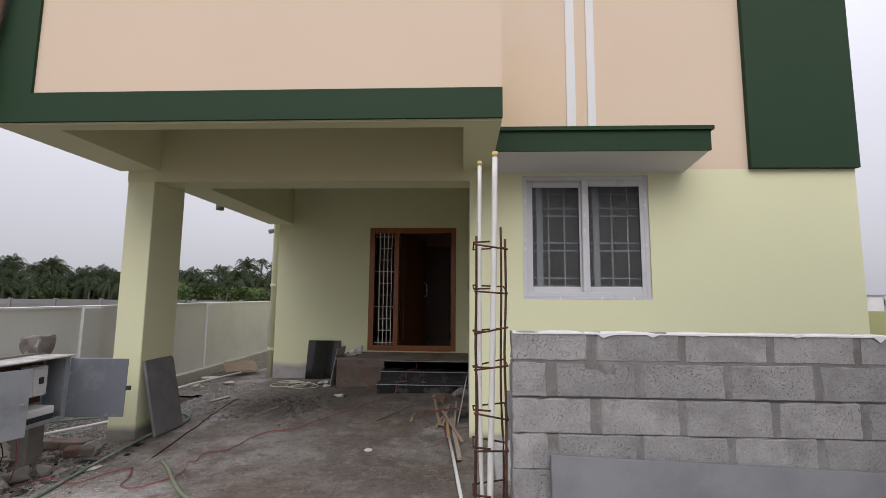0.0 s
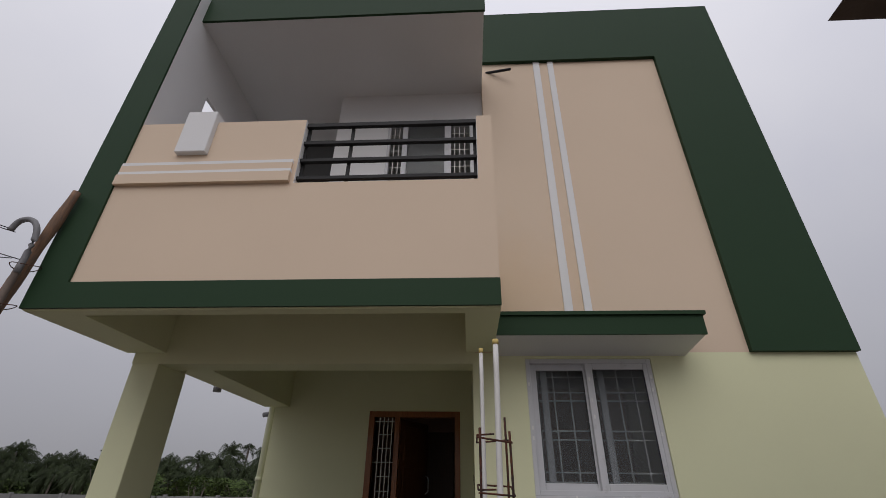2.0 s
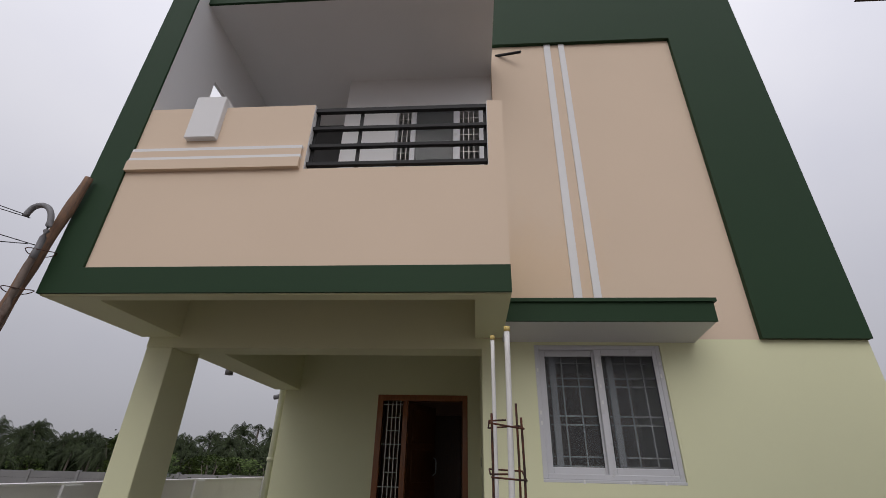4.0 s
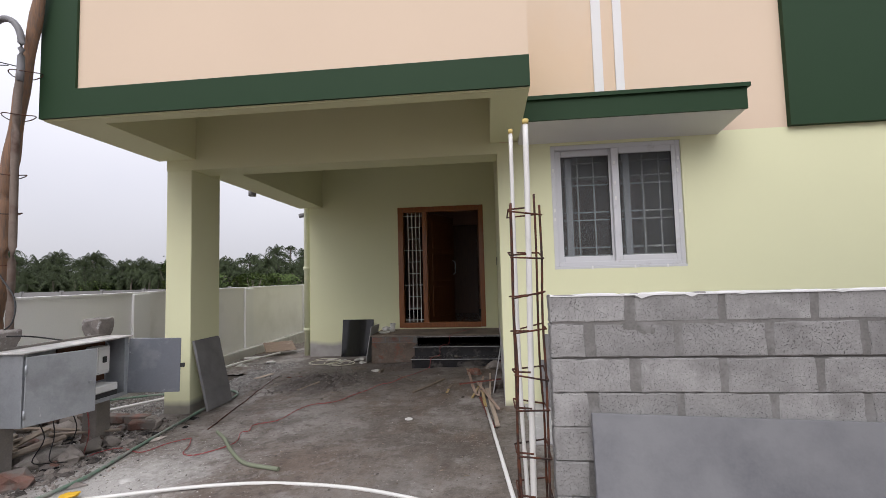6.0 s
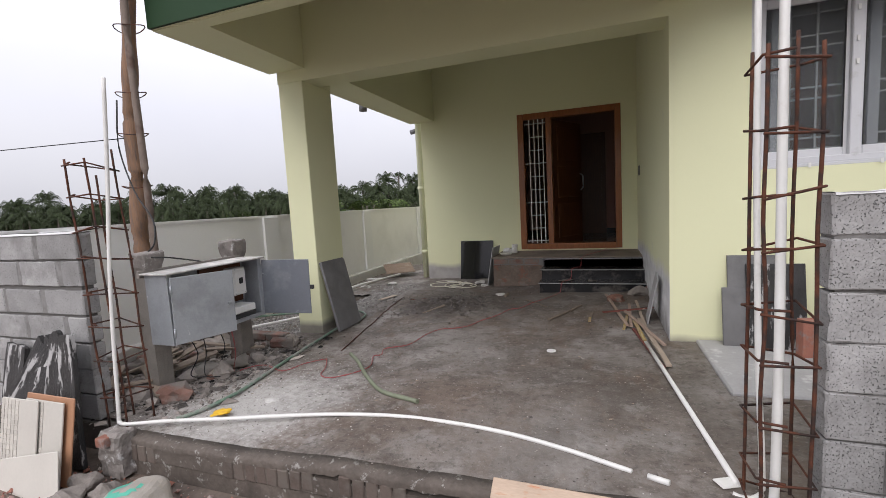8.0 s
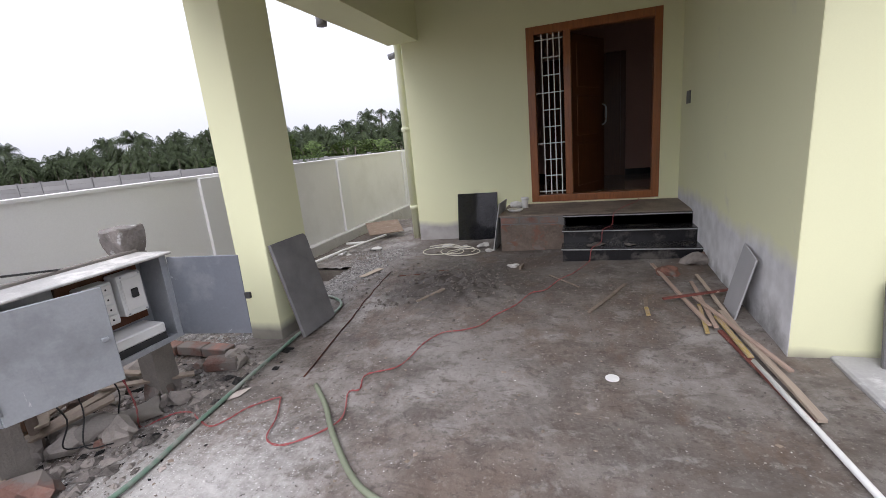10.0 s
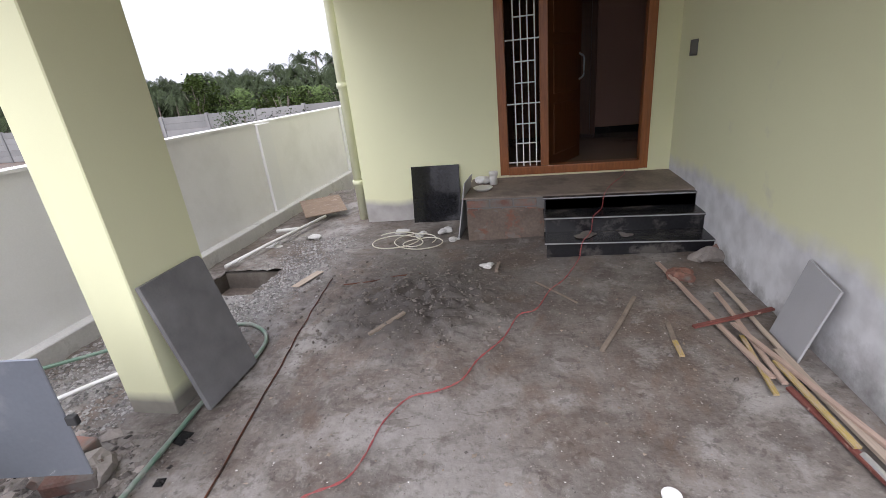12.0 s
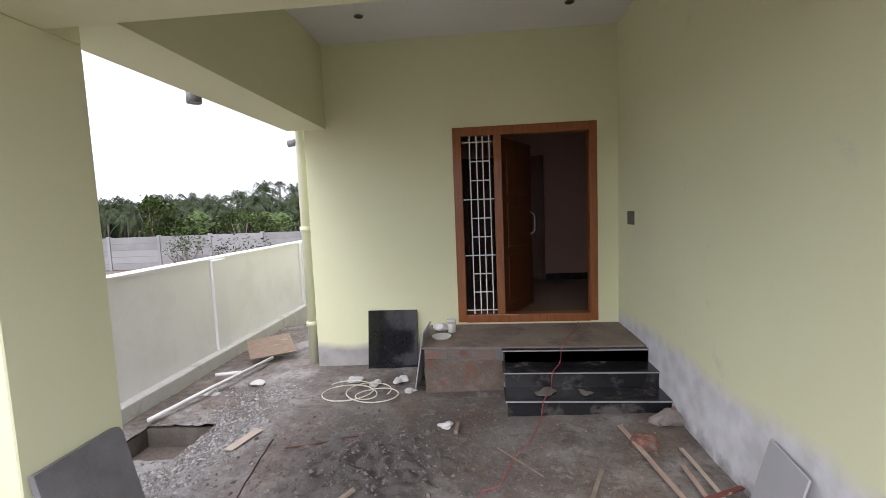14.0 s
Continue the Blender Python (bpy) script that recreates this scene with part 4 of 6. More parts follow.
# ---- steel cages and pipes at the gate ----
def cage(label, x0, x1, y0, y1, top, ties, lean=0.0, seed=1):
    rnd = random.Random(seed)
    c = thing("rebar_cage", label, "rebar cage", group="gate column cages")
    corners = [(x0, y0), (x1, y0), (x1, y1), (x0, y1)]
    for k, (x, y) in enumerate(corners):
        h = top + rnd.uniform(-0.04, 0.12)
        pts = [(x + rnd.uniform(-0.008, 0.008) + lean * z, y + rnd.uniform(-0.006, 0.006), z) for z in np.linspace(-0.05, h, 7)]
        part("bar", tube(bmesh.new(), smooth(pts, 3), 0.0064, 7), M_RUST, c)
    e = 0.013
    for z in ties:
        t = [rnd.uniform(-0.025, 0.025) for _ in range(4)]
        ring = [(x0 - e, y0 - e, z + t[0]), (x1 + e, y0 - e, z + t[1]), (x1 + e, y1 + e, z + t[2]), (x0 - e, y1 + e, z + t[3]), (x0 - e, y0 - e + 0.02, z + t[0] + 0.012), (x0 + 0.07, y0 - e - 0.004, z + t[0] + 0.014)]
        part("tie", tube(bmesh.new(), [(x + lean * z, y, zz) for x, y, zz in ring], 0.005, 6), M_RUST, c)
    return c


cage("rusty steel column cage standing at the wall end", 0.318, 0.462, 2.265, 2.445, 1.70, (1.644, 1.424, 1.218, 1.03, 0.805, 0.611, 0.416, 0.211, 0.06), seed=3)
cage("rusty steel column cage beside the block wall end", -3.164, -2.98, 2.30, 2.465, 1.58, (1.587, 1.415, 1.207, 1.015, 0.807, 0.594, 0.408, 0.156), lean=-0.04, seed=5)

up = thing("pvc_riser", "white pvc conduit standing in the steel cage, taped at the top", "pipe")
part("pipe", tube(bmesh.new(), smooth([(0.27, 2.41, 0.045), (0.30, 2.40, 0.042), (0.345, 2.39, 0.06), (0.36, 2.385, 0.14), (0.345, 2.40, 0.6), (0.34, 2.44, 1.4), (0.342, 2.456, 2.14)], 5), 0.0115, 8), M_PVC, up)
part("tape", tube(bmesh.new(), [(0.342, 2.456, 2.132), (0.342, 2.456, 2.158)], 0.0135, 8), M_TAPE, up, "yellow tape cap")
up = thing("pvc_riser", "thicker white pvc conduit standing in the steel cage", "pipe")
part("pipe", tube(bmesh.new(), smooth([(0.28, 2.33, 0.05), (0.36, 2.335, 0.045), (0.385, 2.345, 0.1), (0.395, 2.36, 0.6), (0.42, 2.45, 1.5), (0.431, 2.485, 2.20)], 5), 0.0165, 9), M_PVC, up)
part("tape", tube(bmesh.new(), [(0.431, 2.485, 2.192), (0.4315, 2.486, 2.222)], 0.019, 9), M_TAPE, up, "yellow tape cap")
wp = thing("pvc_riser", "long white pvc conduit bent across the porch edge", "pipe")
part("pipe", tube(bmesh.new(), smooth([(-2.95, 2.40, 2.10), (-2.976, 2.37, 1.55), (-2.99, 2.31, 0.87), (-2.995, 2.265, 0.11), (-2.985, 2.258, 0.03), (-2.93, 2.28, 0.014), (-2.726, 2.379, 0.008), (-2.387, 2.487, 0.008), (-2.057, 2.601, 0.008), (-1.715, 2.695, 0.01), (-1.361, 2.748, 0.014), (-1.004, 2.737, 0.02), (-0.674, 2.687, 0.026), (-0.381, 2.594, 0.034), (-0.09, 2.472, 0.042)], 6), 0.0115, 9), M_PVC, wp)
solid("pipe_offcut", tube(bmesh.new(), [(-0.03, 2.45, 0.045), (0.05, 2.42, 0.047)], 0.013, 9), M_PVC, "short white pvc offcut lying on the floor", "pipe")
solid("pvc_pipe", tube(bmesh.new(), [(0.30, 2.46, 0.055), (0.185, 3.70, 0.058), (0.13, 4.25, 0.06)], 0.0135, 9), M_PVC, "white pvc pipe lying on the porch floor", "pipe")
solid("white_scrap", boxes((-0.05, 0.05, -0.03, 0.03, 0, 0.008), bevel=0.003), M_PVC, "broken white plastic scrap on the floor", "scrap", at=pose(0.27, 2.47, 0.05, 3, 4, 30))
solid("pvc_pipe", tube(bmesh.new(), [(-4.088, 6.302, -0.03), (-3.927, 6.818, 0.0), (-3.697, 7.832, 0.0)], 0.019, 10), M_PVC, "long cream pvc pipe lying beside the drain pit", "pipe")
solid("pipe_offcut", tube(bmesh.new(), [(-4.082, 7.285, 0.0), (-3.825, 7.356, 0.0)], 0.019, 10), M_PVC, "short cream pvc pipe crossing the long one", "pipe")
solid("pvc_pipe", tube(bmesh.new(), smooth([(-3.9, 4.1, 0.02), (-3.6, 4.5, 0.03), (-3.40, 4.62, 0.05), (-3.33, 4.50, 0.0)], 5), 0.014, 10), M_PVC, "bent white pvc pipe beside the pillar", "pipe")
solid("garden_hose", tube(bmesh.new(), [Vector((p.x, p.y, max(p.z, floor_z(p.x, p.y) + 0.012))) for p in smooth([(-4.2, 4.55, 0.03), (-3.75, 4.95, 0.0), (-3.25, 5.21, -0.02), (-3.015, 5.185, -0.02), (-2.845, 5.02, -0.012), (-2.80, 4.79, -0.012), (-2.83, 4.60, -0.012), (-2.86, 4.42, -0.012), (-2.835, 4.15, -0.015), (-2.795, 3.77, -0.015), (-2.735, 3.3, -0.018), (-2.68, 2.9, -0.02), (-2.70, 2.6, -0.02), (-2.76, 2.45, -0.022)], 7)], 0.0128, 9), M_HOSE, "green garden hose trailing across the porch floor", "hose")
solid("hose_offcut", tube(bmesh.new(), [Vector((p.x, p.y, max(p.z, floor_z(p.x, p.y) + 0.013))) for p in smooth([(-2.27, 3.74, -0.006), (-2.08, 3.55, 0.0), (-1.88, 3.31, 0.004), (-1.60, 3.05, 0.008), (-1.295, 2.93, 0.014)], 6)], 0.0145, 9), M_HOSEOLD, "dusty green hose offcut on the floor", "hose")
CABLE = [(-3.05, 3.12, 0.62), (-3.0, 3.1, 0.5), (-2.95, 3.13, 0.36), (-2.98, 3.18, 0.15), (-3.057, 3.221, 0), (-3.018, 3.289, 0), (-2.977, 3.36, 0), (-2.91, 3.389, 0), (-2.844, 3.377, 0), (-2.737, 3.325, 0), (-2.638, 3.299, 0), (-2.589, 3.367, 0), (-2.552, 3.485, 0), (-2.437, 3.599, 0), (-2.395, 3.563, 0), (-2.309, 3.418, 0), (-2.24, 3.26, 0), (-2.1, 3.24, 0), (-1.926, 3.432, 0), (-2.012, 3.68, 0), (-1.96, 3.72, 0), (-2.0, 3.875, 0), (-1.853, 3.984, 0), (-1.807, 4.107, 0), (-1.783, 4.321, 0), (-1.70, 4.49, 0), (-1.571, 4.547, 0), (-1.452, 4.64, 0), (-1.38, 4.824, 0), (-1.25, 5.033, 0), (-1.165, 5.305, 0), (-1.05, 5.38, 0), (-0.951, 5.649, 0), (-0.835, 5.834, 0), (-0.7, 6.2, 0), (-0.68, 6.262, 0.08)]
cab = [(x, y, z if z > 0.05 else floor_z(x, y) + 0.013) for x, y, z in CABLE] + [(-0.66, 6.27, 0.165), (-0.57, 6.5, 0.17), (-0.55, 6.52, 0.295), (-0.45, 6.75, 0.30), (-0.43, 6.77, 0.415), (-0.326, 7.064, 0.428), (-0.14, 7.457, 0.428), (-0.1, 7.62, 0.44)]
rc = thing("extension_cable", "twisted red electric cable running over the floor to the door", "cable")
for ph in (0.0, math.pi):
    pts = smooth(cab, 10)
    part("strand", tube(bmesh.new(), [p + Vector((0.0028 * math.cos(i * 0.9 + ph), 0.0028 * math.sin(i * 0.9 + ph), 0.002 * math.sin(i * 0.9 + ph))) for i, p in enumerate(pts)], 0.0027, 5), M_CABLE, rc)
solid("steel_rod", tube(bmesh.new(), [(x, y, floor_z(x, y) + 0.007) for x, y, _ in smooth([(-2.429, 3.843, 0), (-2.54, 4.50, 0), (-2.66, 5.2, 0), (-2.784, 5.975, 0)], 8)], 0.0048, 7), M_RUST, "thin rusty steel rod lying on the floor", "rod")
solid("steel_rod", tube(bmesh.new(), [(x, y, floor_z(x, y) + 0.004) for x, y in ((-2.627, 5.839), (-2.395, 5.892), (-2.193, 5.945), (-1.991, 5.997))], 0.006, 7), M_RUST, "short thin rusty rod half buried in mud", "rod")
bm = bmesh.new()
coil = []
for i in range(150):
    a = i / 150 * 2 * math.pi * 3.4
    r = 0.18 + 0.065 * math.sin(a * 0.37 + 1) + 0.04 * math.sin(a * 1.31)
    coil.append((-2.31 + 1.12 * r * math.cos(a) + 0.14 * math.sin(a * 0.23), 6.76 + 0.95 * r * math.sin(a), 0.005 + 0.0042 * (i // 12) * 0.6))
solid("pipe_coil", tube(bm, coil, 0.0055, 6), M_COIL, "loose coil of thin cream pvc tube on the floor", "coil")

# ---- meter cabinet on posts ----
mc = thing("meter_cabinet", "battered galvanised meter cabinet with one door swung open", "cabinet")
CX0, CX1, CY0, CY1, CZ0, CZ1 = -3.195, -2.985, 2.685, 3.57, 0.36, 0.855
for nm, sp in (("back_panel", (CX0, CX0 + 0.012, CY0, CY1, CZ0, CZ1)), ("side_panel", (CX0 + 0.012, CX1, CY0, CY0 + 0.012, CZ0, CZ1)), ("side_panel", (CX0 + 0.012, CX1, CY1 - 0.012, CY1, CZ0, CZ1)), ("base_panel", (CX0 + 0.012, CX1, CY0 + 0.012, CY1 - 0.012, CZ0, CZ0 + 0.012))):
    part(nm, boxes(sp), M_CABINET, mc)
part("lid", boxes((CX0 - 0.02, CX1 + 0.03, CY0 - 0.025, CY1 + 0.02, CZ1, CZ1 + 0.014), bevel=0.004), M_TOPDUST, mc, "cement-splashed cabinet top")
part("flange", boxes((CX1 - 0.012, CX1, CY0 + 0.012, CY0 + 0.035, CZ0 + 0.012, CZ1), (CX1 - 0.012, CX1, CY1 - 0.04, CY1 - 0.012, CZ0 + 0.012, CZ1), (CX1 - 0.012, CX1, CY0 + 0.035, CY1 - 0.04, CZ0 + 0.012, CZ0 + 0.03)), M_CABINET, mc)
d1 = part("door", boxes((0, 0.435, -0.012, 0.0, -0.235, 0.235), bevel=0.003), M_CABINET, mc, "dented grey sheet door, ajar", at=pose(-2.975, 2.69, 0.60, 0, 0.8, 73))
for z in (-0.15, 0.15):
    part("hinge", tube(bmesh.new(), [(0, -0.014, z - 0.03), (0, -0.014, z + 0.03)], 0.008, 8), M_CABINET, d1)
part("latch", boxes((0.38, 0.41, -0.03, -0.012, -0.02, 0.0), bevel=0.003), M_CABINET, d1)
d2 = part("door", boxes((0, 0.44, -0.008, 0.0, -0.235, 0.235), bevel=0.003), M_SHEETDOOR, mc, "blue-grey inside of the open sheet door", at=pose(-2.98, 3.57, 0.605, 0, 1.2, 10))
part("latch", boxes((0.44, 0.475, -0.015, 0.005, -0.02, 0.015), bevel=0.003), M_DARK, d2)
part("hinge", tube(bmesh.new(), [(0, 0, -0.2), (0, 0, 0.2)], 0.007, 8), M_CABINET, d2)
part("back_rail", boxes((CX0 - 0.05, CX0 - 0.022, CY0 - 0.02, CY1 + 0.02, CZ1 - 0.02, CZ1 + 0.03), bevel=0.004), M_POST, mc, "cement-crusted angle behind the lid")
part("backboard", boxes((CX0 + 0.012, CX0 + 0.03, 3.1, 3.52, 0.5, 0.83)), M_DARKTEAK, mc, "dark wooden mounting board")
sk = part("socket_board", boxes((-3.165, -3.07, 3.160, 3.305, 0.555, 0.785), bevel=0.006), M_METER, mc, "white board of stacked plug sockets")
for z in (0.585, 0.64, 0.695, 0.75):
    md = part("socket", boxes((-3.07, -3.062, 3.175, 3.290, z - 0.023, z + 0.023), bevel=0.003), M_GRILLE, sk)
    for dy, dz in ((-0.03, 0.006), (-0.012, -0.006), (0.006, 0.006), (0.032, 0.0)):
        part("hole", boxes((-3.0618, -3.0605, 3.23 + dy - 0.004, 3.23 + dy + 0.004, z + dz - 0.005, z + dz + 0.005)), M_DARK, md)
bk = part("breaker_box", boxes((-3.165, -3.06, 3.330, 3.465, 0.57, 0.8), bevel=0.008), M_METER, mc, "white plastic breaker box")
part("cover", boxes((-3.06, -3.053, 3.342, 3.453, 0.6, 0.775), bevel=0.003), M_GRILLE, bk)
part("switch", boxes((-3.053, -3.04, 3.378, 3.415, 0.665, 0.715), bevel=0.004), M_DARK, bk, "black breaker lever")
for y, z in ((3.348, 0.582), (3.447, 0.582), (3.348, 0.788), (3.447, 0.788)):
    part("screw", tube(bmesh.new(), [(-3.06, y, z), (-3.058, y, z)], 0.005, 8), M_CABINET, bk)
for y0, z0, x1, y1 in ((3.02, 0.37, -3.04, 2.98), (3.16, 0.37, -3.1, 3.2), (2.9, 0.37, -3.15, 2.95)):
    part("hanging_wire", tube(bmesh.new(), smooth([(-3.14, y0, 0.42), (-3.12, y0, z0), (-3.1, (y0 + y1) / 2 + 0.03, 0.2), (x1 - 0.04, y1, 0.03), (x1, y1 + 0.1, -0.02)], 5), 0.004, 6), M_BLACKCABLE, mc, "loose black wire hanging below")
eb = thing("battery_box", "white and black plastic box lying in the cabinet", "box", at=pose(-3.08, 3.3, CZ0 + 0.013, 0, 0, -3))
part("body", boxes((-0.095, 0.08, -0.18, 0.18, 0.0, 0.055), bevel=0.006), M_DARK, eb)
part("lid", boxes((-0.095, 0.08, -0.18, 0.18, 0.055, 0.115), bevel=0.008), M_METER, eb)


mc.matrix_world = pose(0, -0.015, 0.012)
eb.matrix_world = pose(-3.08, 3.285, CZ0 + 0.025, 0, 0, -3)
M_POSTHEAD = material("crusted_concrete", (0.2, 0.18, 0.165), 0.8, var=0.4, scale=9, fine=60, bump=1.0, depth=0.012, stain=(0.42, 0.41, 0.4), stain_scale=12, stain_at=(0.56, 0.64))


def post(label, x, y, w, top, head, seed, at_rot=0):
    p = thing("stone_post", label, "post", at=pose(x, y, 0, 0, 0, at_rot))
    bm = boxes((-w / 2, w / 2, -w / 2, w / 2, -0.2, top))
    bmesh.ops.subdivide_edges(bm, edges=bm.edges[:], cuts=3, use_grid_fill=True)
    for v in bm.verts:
        v.co += 0.008 * noise.noise_vector(v.co * 7 + Vector((seed, 0, 0)))
    part("shaft", bm, M_POST, p)
    if head:
        h = w * 0.56
        bm = boxes((-h, h, -h, h, 0, 0.17), bevel=0.008)
        bmesh.ops.subdivide_edges(bm, edges=bm.edges[:], cuts=4, use_grid_fill=True)
        for v in bm.verts:
            u = min(max(v.co.z / 0.17, 0), 1)
            k = 0.8 + 0.32 * min(1, u / 0.5)
            v.co.x *= k
            v.co.y *= k
            v.co += 0.014 * noise.noise_vector(v.co * 12 + Vector((seed, 0, 0))) * (0.4 + u)
            v.co.z += top - 0.01
        part("head", bm, M_POSTHEAD, p, "broken crusted concrete bracket on the post")
    return p


post("rough precast post with a broken concrete head", -3.285, 2.765, 0.125, 0.86, True, 2.0)
post("rough precast post with a crusted concrete head", -3.3, 3.575, 0.135, 0.87, True, 6.0)

# ---- timber pole with service wires ----
pl = thing("utility_pole", "weathered timber service pole bound with wire", "pole")
PY = 3.0
part("log", tube(bmesh.new(), smooth([(-3.653, PY, -0.2), (-3.636, PY, 1.034), (-3.593, PY, 1.55), (-3.575, PY, 2.067), (-3.524, PY, 2.411), (-3.459, PY, 2.884), (-3.377, PY, 3.358), (-3.309, PY, 3.788)], 6), lambda u: 0.068 - 0.03 * u + 0.005 * math.sin(u * 37), 12), M_POLE, pl)
part("conduit", tube(bmesh.new(), smooth([(-3.472, PY - 0.02, -0.2), (-3.459, PY - 0.03, 1.034), (-3.433, PY - 0.05, 1.636), (-3.429, PY - 0.06, 2.325), (-3.412, PY - 0.07, 2.755), (-3.386, PY - 0.08, 3.014)], 5), lambda u: 0.026, 9), M_CONDUIT, pl, "rusty grey conduit tied alongside")
for z in (1.507, 1.9, 2.2, 2.67, 3.01):
    x = -3.575 + max(0, z - 2.07) * 0.14 - max(0, 2.07 - z) * 0.06
    ring = [(x + 0.035 + 0.12 * math.cos(a), PY - 0.02 + 0.085 * math.sin(a), z + 0.012 * math.sin(a * 2)) for a in (2 * math.pi * k / 16 for k in range(17))]
    part("binding", tube(bmesh.new(), ring, 0.004, 5), M_RUST, pl)
part("gooseneck", tube(bmesh.new(), smooth([(-3.386, PY - 0.08, 2.927), (-3.373, PY - 0.09, 3.229), (-3.403, PY - 0.10, 3.358), (-3.489, PY - 0.1, 3.427), (-3.584, PY - 0.1, 3.414), (-3.627, PY - 0.1, 3.323)], 5), 0.024, 9), M_GREYPIPE, pl, "grey gooseneck conduit")
for k, (a, b) in enumerate((((-3.6, 2.9, 3.33), (-9.0, 1.8, 5.2)), ((-3.58, 2.91, 3.31), (-9.0, 2.0, 5.0)), ((-3.42, 2.92, 3.05), (-9.0, 1.9, 4.7)), ((-3.53, 2.95, 3.08), (-20.0, 1.3, 4.2)), ((-3.6, 2.95, 1.88), (-20.0, 1.3, 2.3)))):
    a, b = Vector(a), Vector(b)
    pts = [a.lerp(b, t / 12) - Vector((0, 0, 0.25 * math.sin(math.pi * t / 12) * 0.3)) for t in range(13)]
    part("wire", tube(bmesh.new(), pts, 0.004, 5), M_BLACKCABLE, pl, "black overhead wire")
part("lead", tube(bmesh.new(), smooth([(-3.584, PY - 0.09, 2.153), (-3.61, PY - 0.1, 1.808), (-3.472, PY - 0.12, 1.464), (-3.283, PY - 0.15, 1.249), (-3.231, PY - 0.2, 1.077), (-3.266, PY - 0.25, 0.991), (-3.085, PY - 0.2, 0.973), (-3.24, 3.2, 0.89)], 6), 0.006, 6), M_BLACKCABLE, pl, "drooping black cable")

# ---- timber, tiles and scraps on the porch ----
def stick(label, a, b, w, t, mat, lift=0.012, roll=0, name="plank"):
    a, b = Vector((*a, floor_z(*a) + lift)), Vector((*b, floor_z(*b) + lift))
    d = b - a
    t *= 0.72
    bm = boxes((-w / 2, w / 2, -t / 2, t / 2, 0, d.length))
    bmesh.ops.subdivide_edges(bm, edges=[e for e in bm.edges if e.calc_length() > d.length * 0.9], cuts=4)
    for v in bm.verts:
        v.co += 0.006 * noise.noise_vector(v.co * 3 + a)
    m = Matrix.Translation(a) @ d.to_track_quat("Z", "Y").to_matrix().to_4x4() @ pose(0, 0, 0, 0, 0, 90 + roll)
    return solid(name, bm, mat, label, name, at=m)


stick("long narrow raw timber strip on the pile", (-0.14, 6.063), (0.019, 4.682), 0.012, 0.04, M_PINKWOOD, 0.026)
stick("short raw timber strip on the pile", (0.087, 5.548), (0.048, 4.632), 0.01, 0.036, M_PINKWOOD, 0.032)
stick("pale grey timber strip on the pile", (0.17, 5.766), (0.168, 4.694), 0.01, 0.034, M_WOOD, 0.02)
stick("pinkish planed timber strip across the pile", (0.024, 5.141), (0.249, 4.109), 0.012, 0.036, M_PINKWOOD, 0.05)
stick("chipped yellow painted strip on the pile", (0.037, 5.052), (-0.013, 4.56), 0.01, 0.032, M_YELLOWWOOD, 0.022)
stick("chipped yellow painted strip on the pile", (0.083, 4.803), (0.126, 4.269), 0.01, 0.04, M_YELLOWWOOD, 0.036)
stick("long thick raw timber strip on the pile", (0.133, 4.904), (0.23, 3.741), 0.016, 0.05, M_WOOD, 0.03)
stick("worn red oxide strip under the pile", (0.066, 4.632), (0.193, 3.752), 0.012, 0.036, M_REDWOOD, 0.012)
stick("red oxide strip across the pile", (-0.186, 5.108), (0.299, 5.3), 0.012, 0.036, M_REDWOOD, 0.045)
stick("short split timber strip on the floor", (-0.702, 4.92), (-0.404, 5.539), 0.01, 0.035, M_SPLINTER, 0.008)
stick("short timber piece with a yellow end", (-0.286, 5.225), (-0.303, 5.026), 0.01, 0.035, M_SPLINTER, 0.008)
stick("yellow painted timber end", (-0.303, 5.021), (-0.305, 4.877), 0.01, 0.035, M_YELLOWWOOD, 0.009)
stick("thin bare stick on the floor", (-1.049, 5.792), (-0.781, 5.473), 0.008, 0.016, M_SPLINTER, 0.01)
stick("short split timber on the muddy floor", (-2.115, 5.055), (-1.921, 5.256), 0.014, 0.04, M_SPLINTER, 0.012)
stick("short timber peg on the floor", (-1.355, 6.01), (-1.346, 6.165), 0.03, 0.035, M_SPLINTER, 0.015)
stick("torn strip of brown cardboard", (-3.059, 5.812), (-2.975, 6.142), 0.004, 0.11, M_WOOD, 0.015, name="cardboard")
slab("plywood_sheet", "small weathered plywood sheet leaning at the wall foot", M_OLDPLY, 0.54, 0.5, 0.012, pose(-3.68, 7.85, 0.03, -77, 0, 34), category="plywood")
slab("plywood_sheet", "stained plywood sheet lying over the porch edge", M_PLY, 0.50, 0.56, 0.012, pose(-0.40, 1.73, ROAD + 0.02, -54, 0, -1.5), category="plywood")
solid("paper_disc", tube(bmesh.new(), [(0, 0, 0), (0, 0, 0.006)], 0.036, 18), M_METER, "small white plastic lid on the floor", "lid", at=pose(-0.585, 4.035, floor_z(-0.585, 4.035) + 0.003))
cp = thing("pipe_coupling", "white pvc coupling standing on the landing", "pipe fitting", at=pose(-1.46, 7.38, 0.418))
part("body", tube(bmesh.new(), [(0, 0, 0), (0, 0, 0.13)], 0.042, 16), M_PVC, cp)
part("socket", tube(bmesh.new(), [(0, 0, 0.10), (0, 0, 0.135)], 0.047, 16), M_PVC, cp)
solid("plastic_bowl", tube(bmesh.new(), [(0, 0, 0), (0, 0, 0.012), (0, 0, 0.03)], lambda u: 0.07 + 0.03 * u, 18), M_PVC, "shallow white plastic bowl on the landing", "bowl", at=pose(-1.55, 7.14, 0.418))
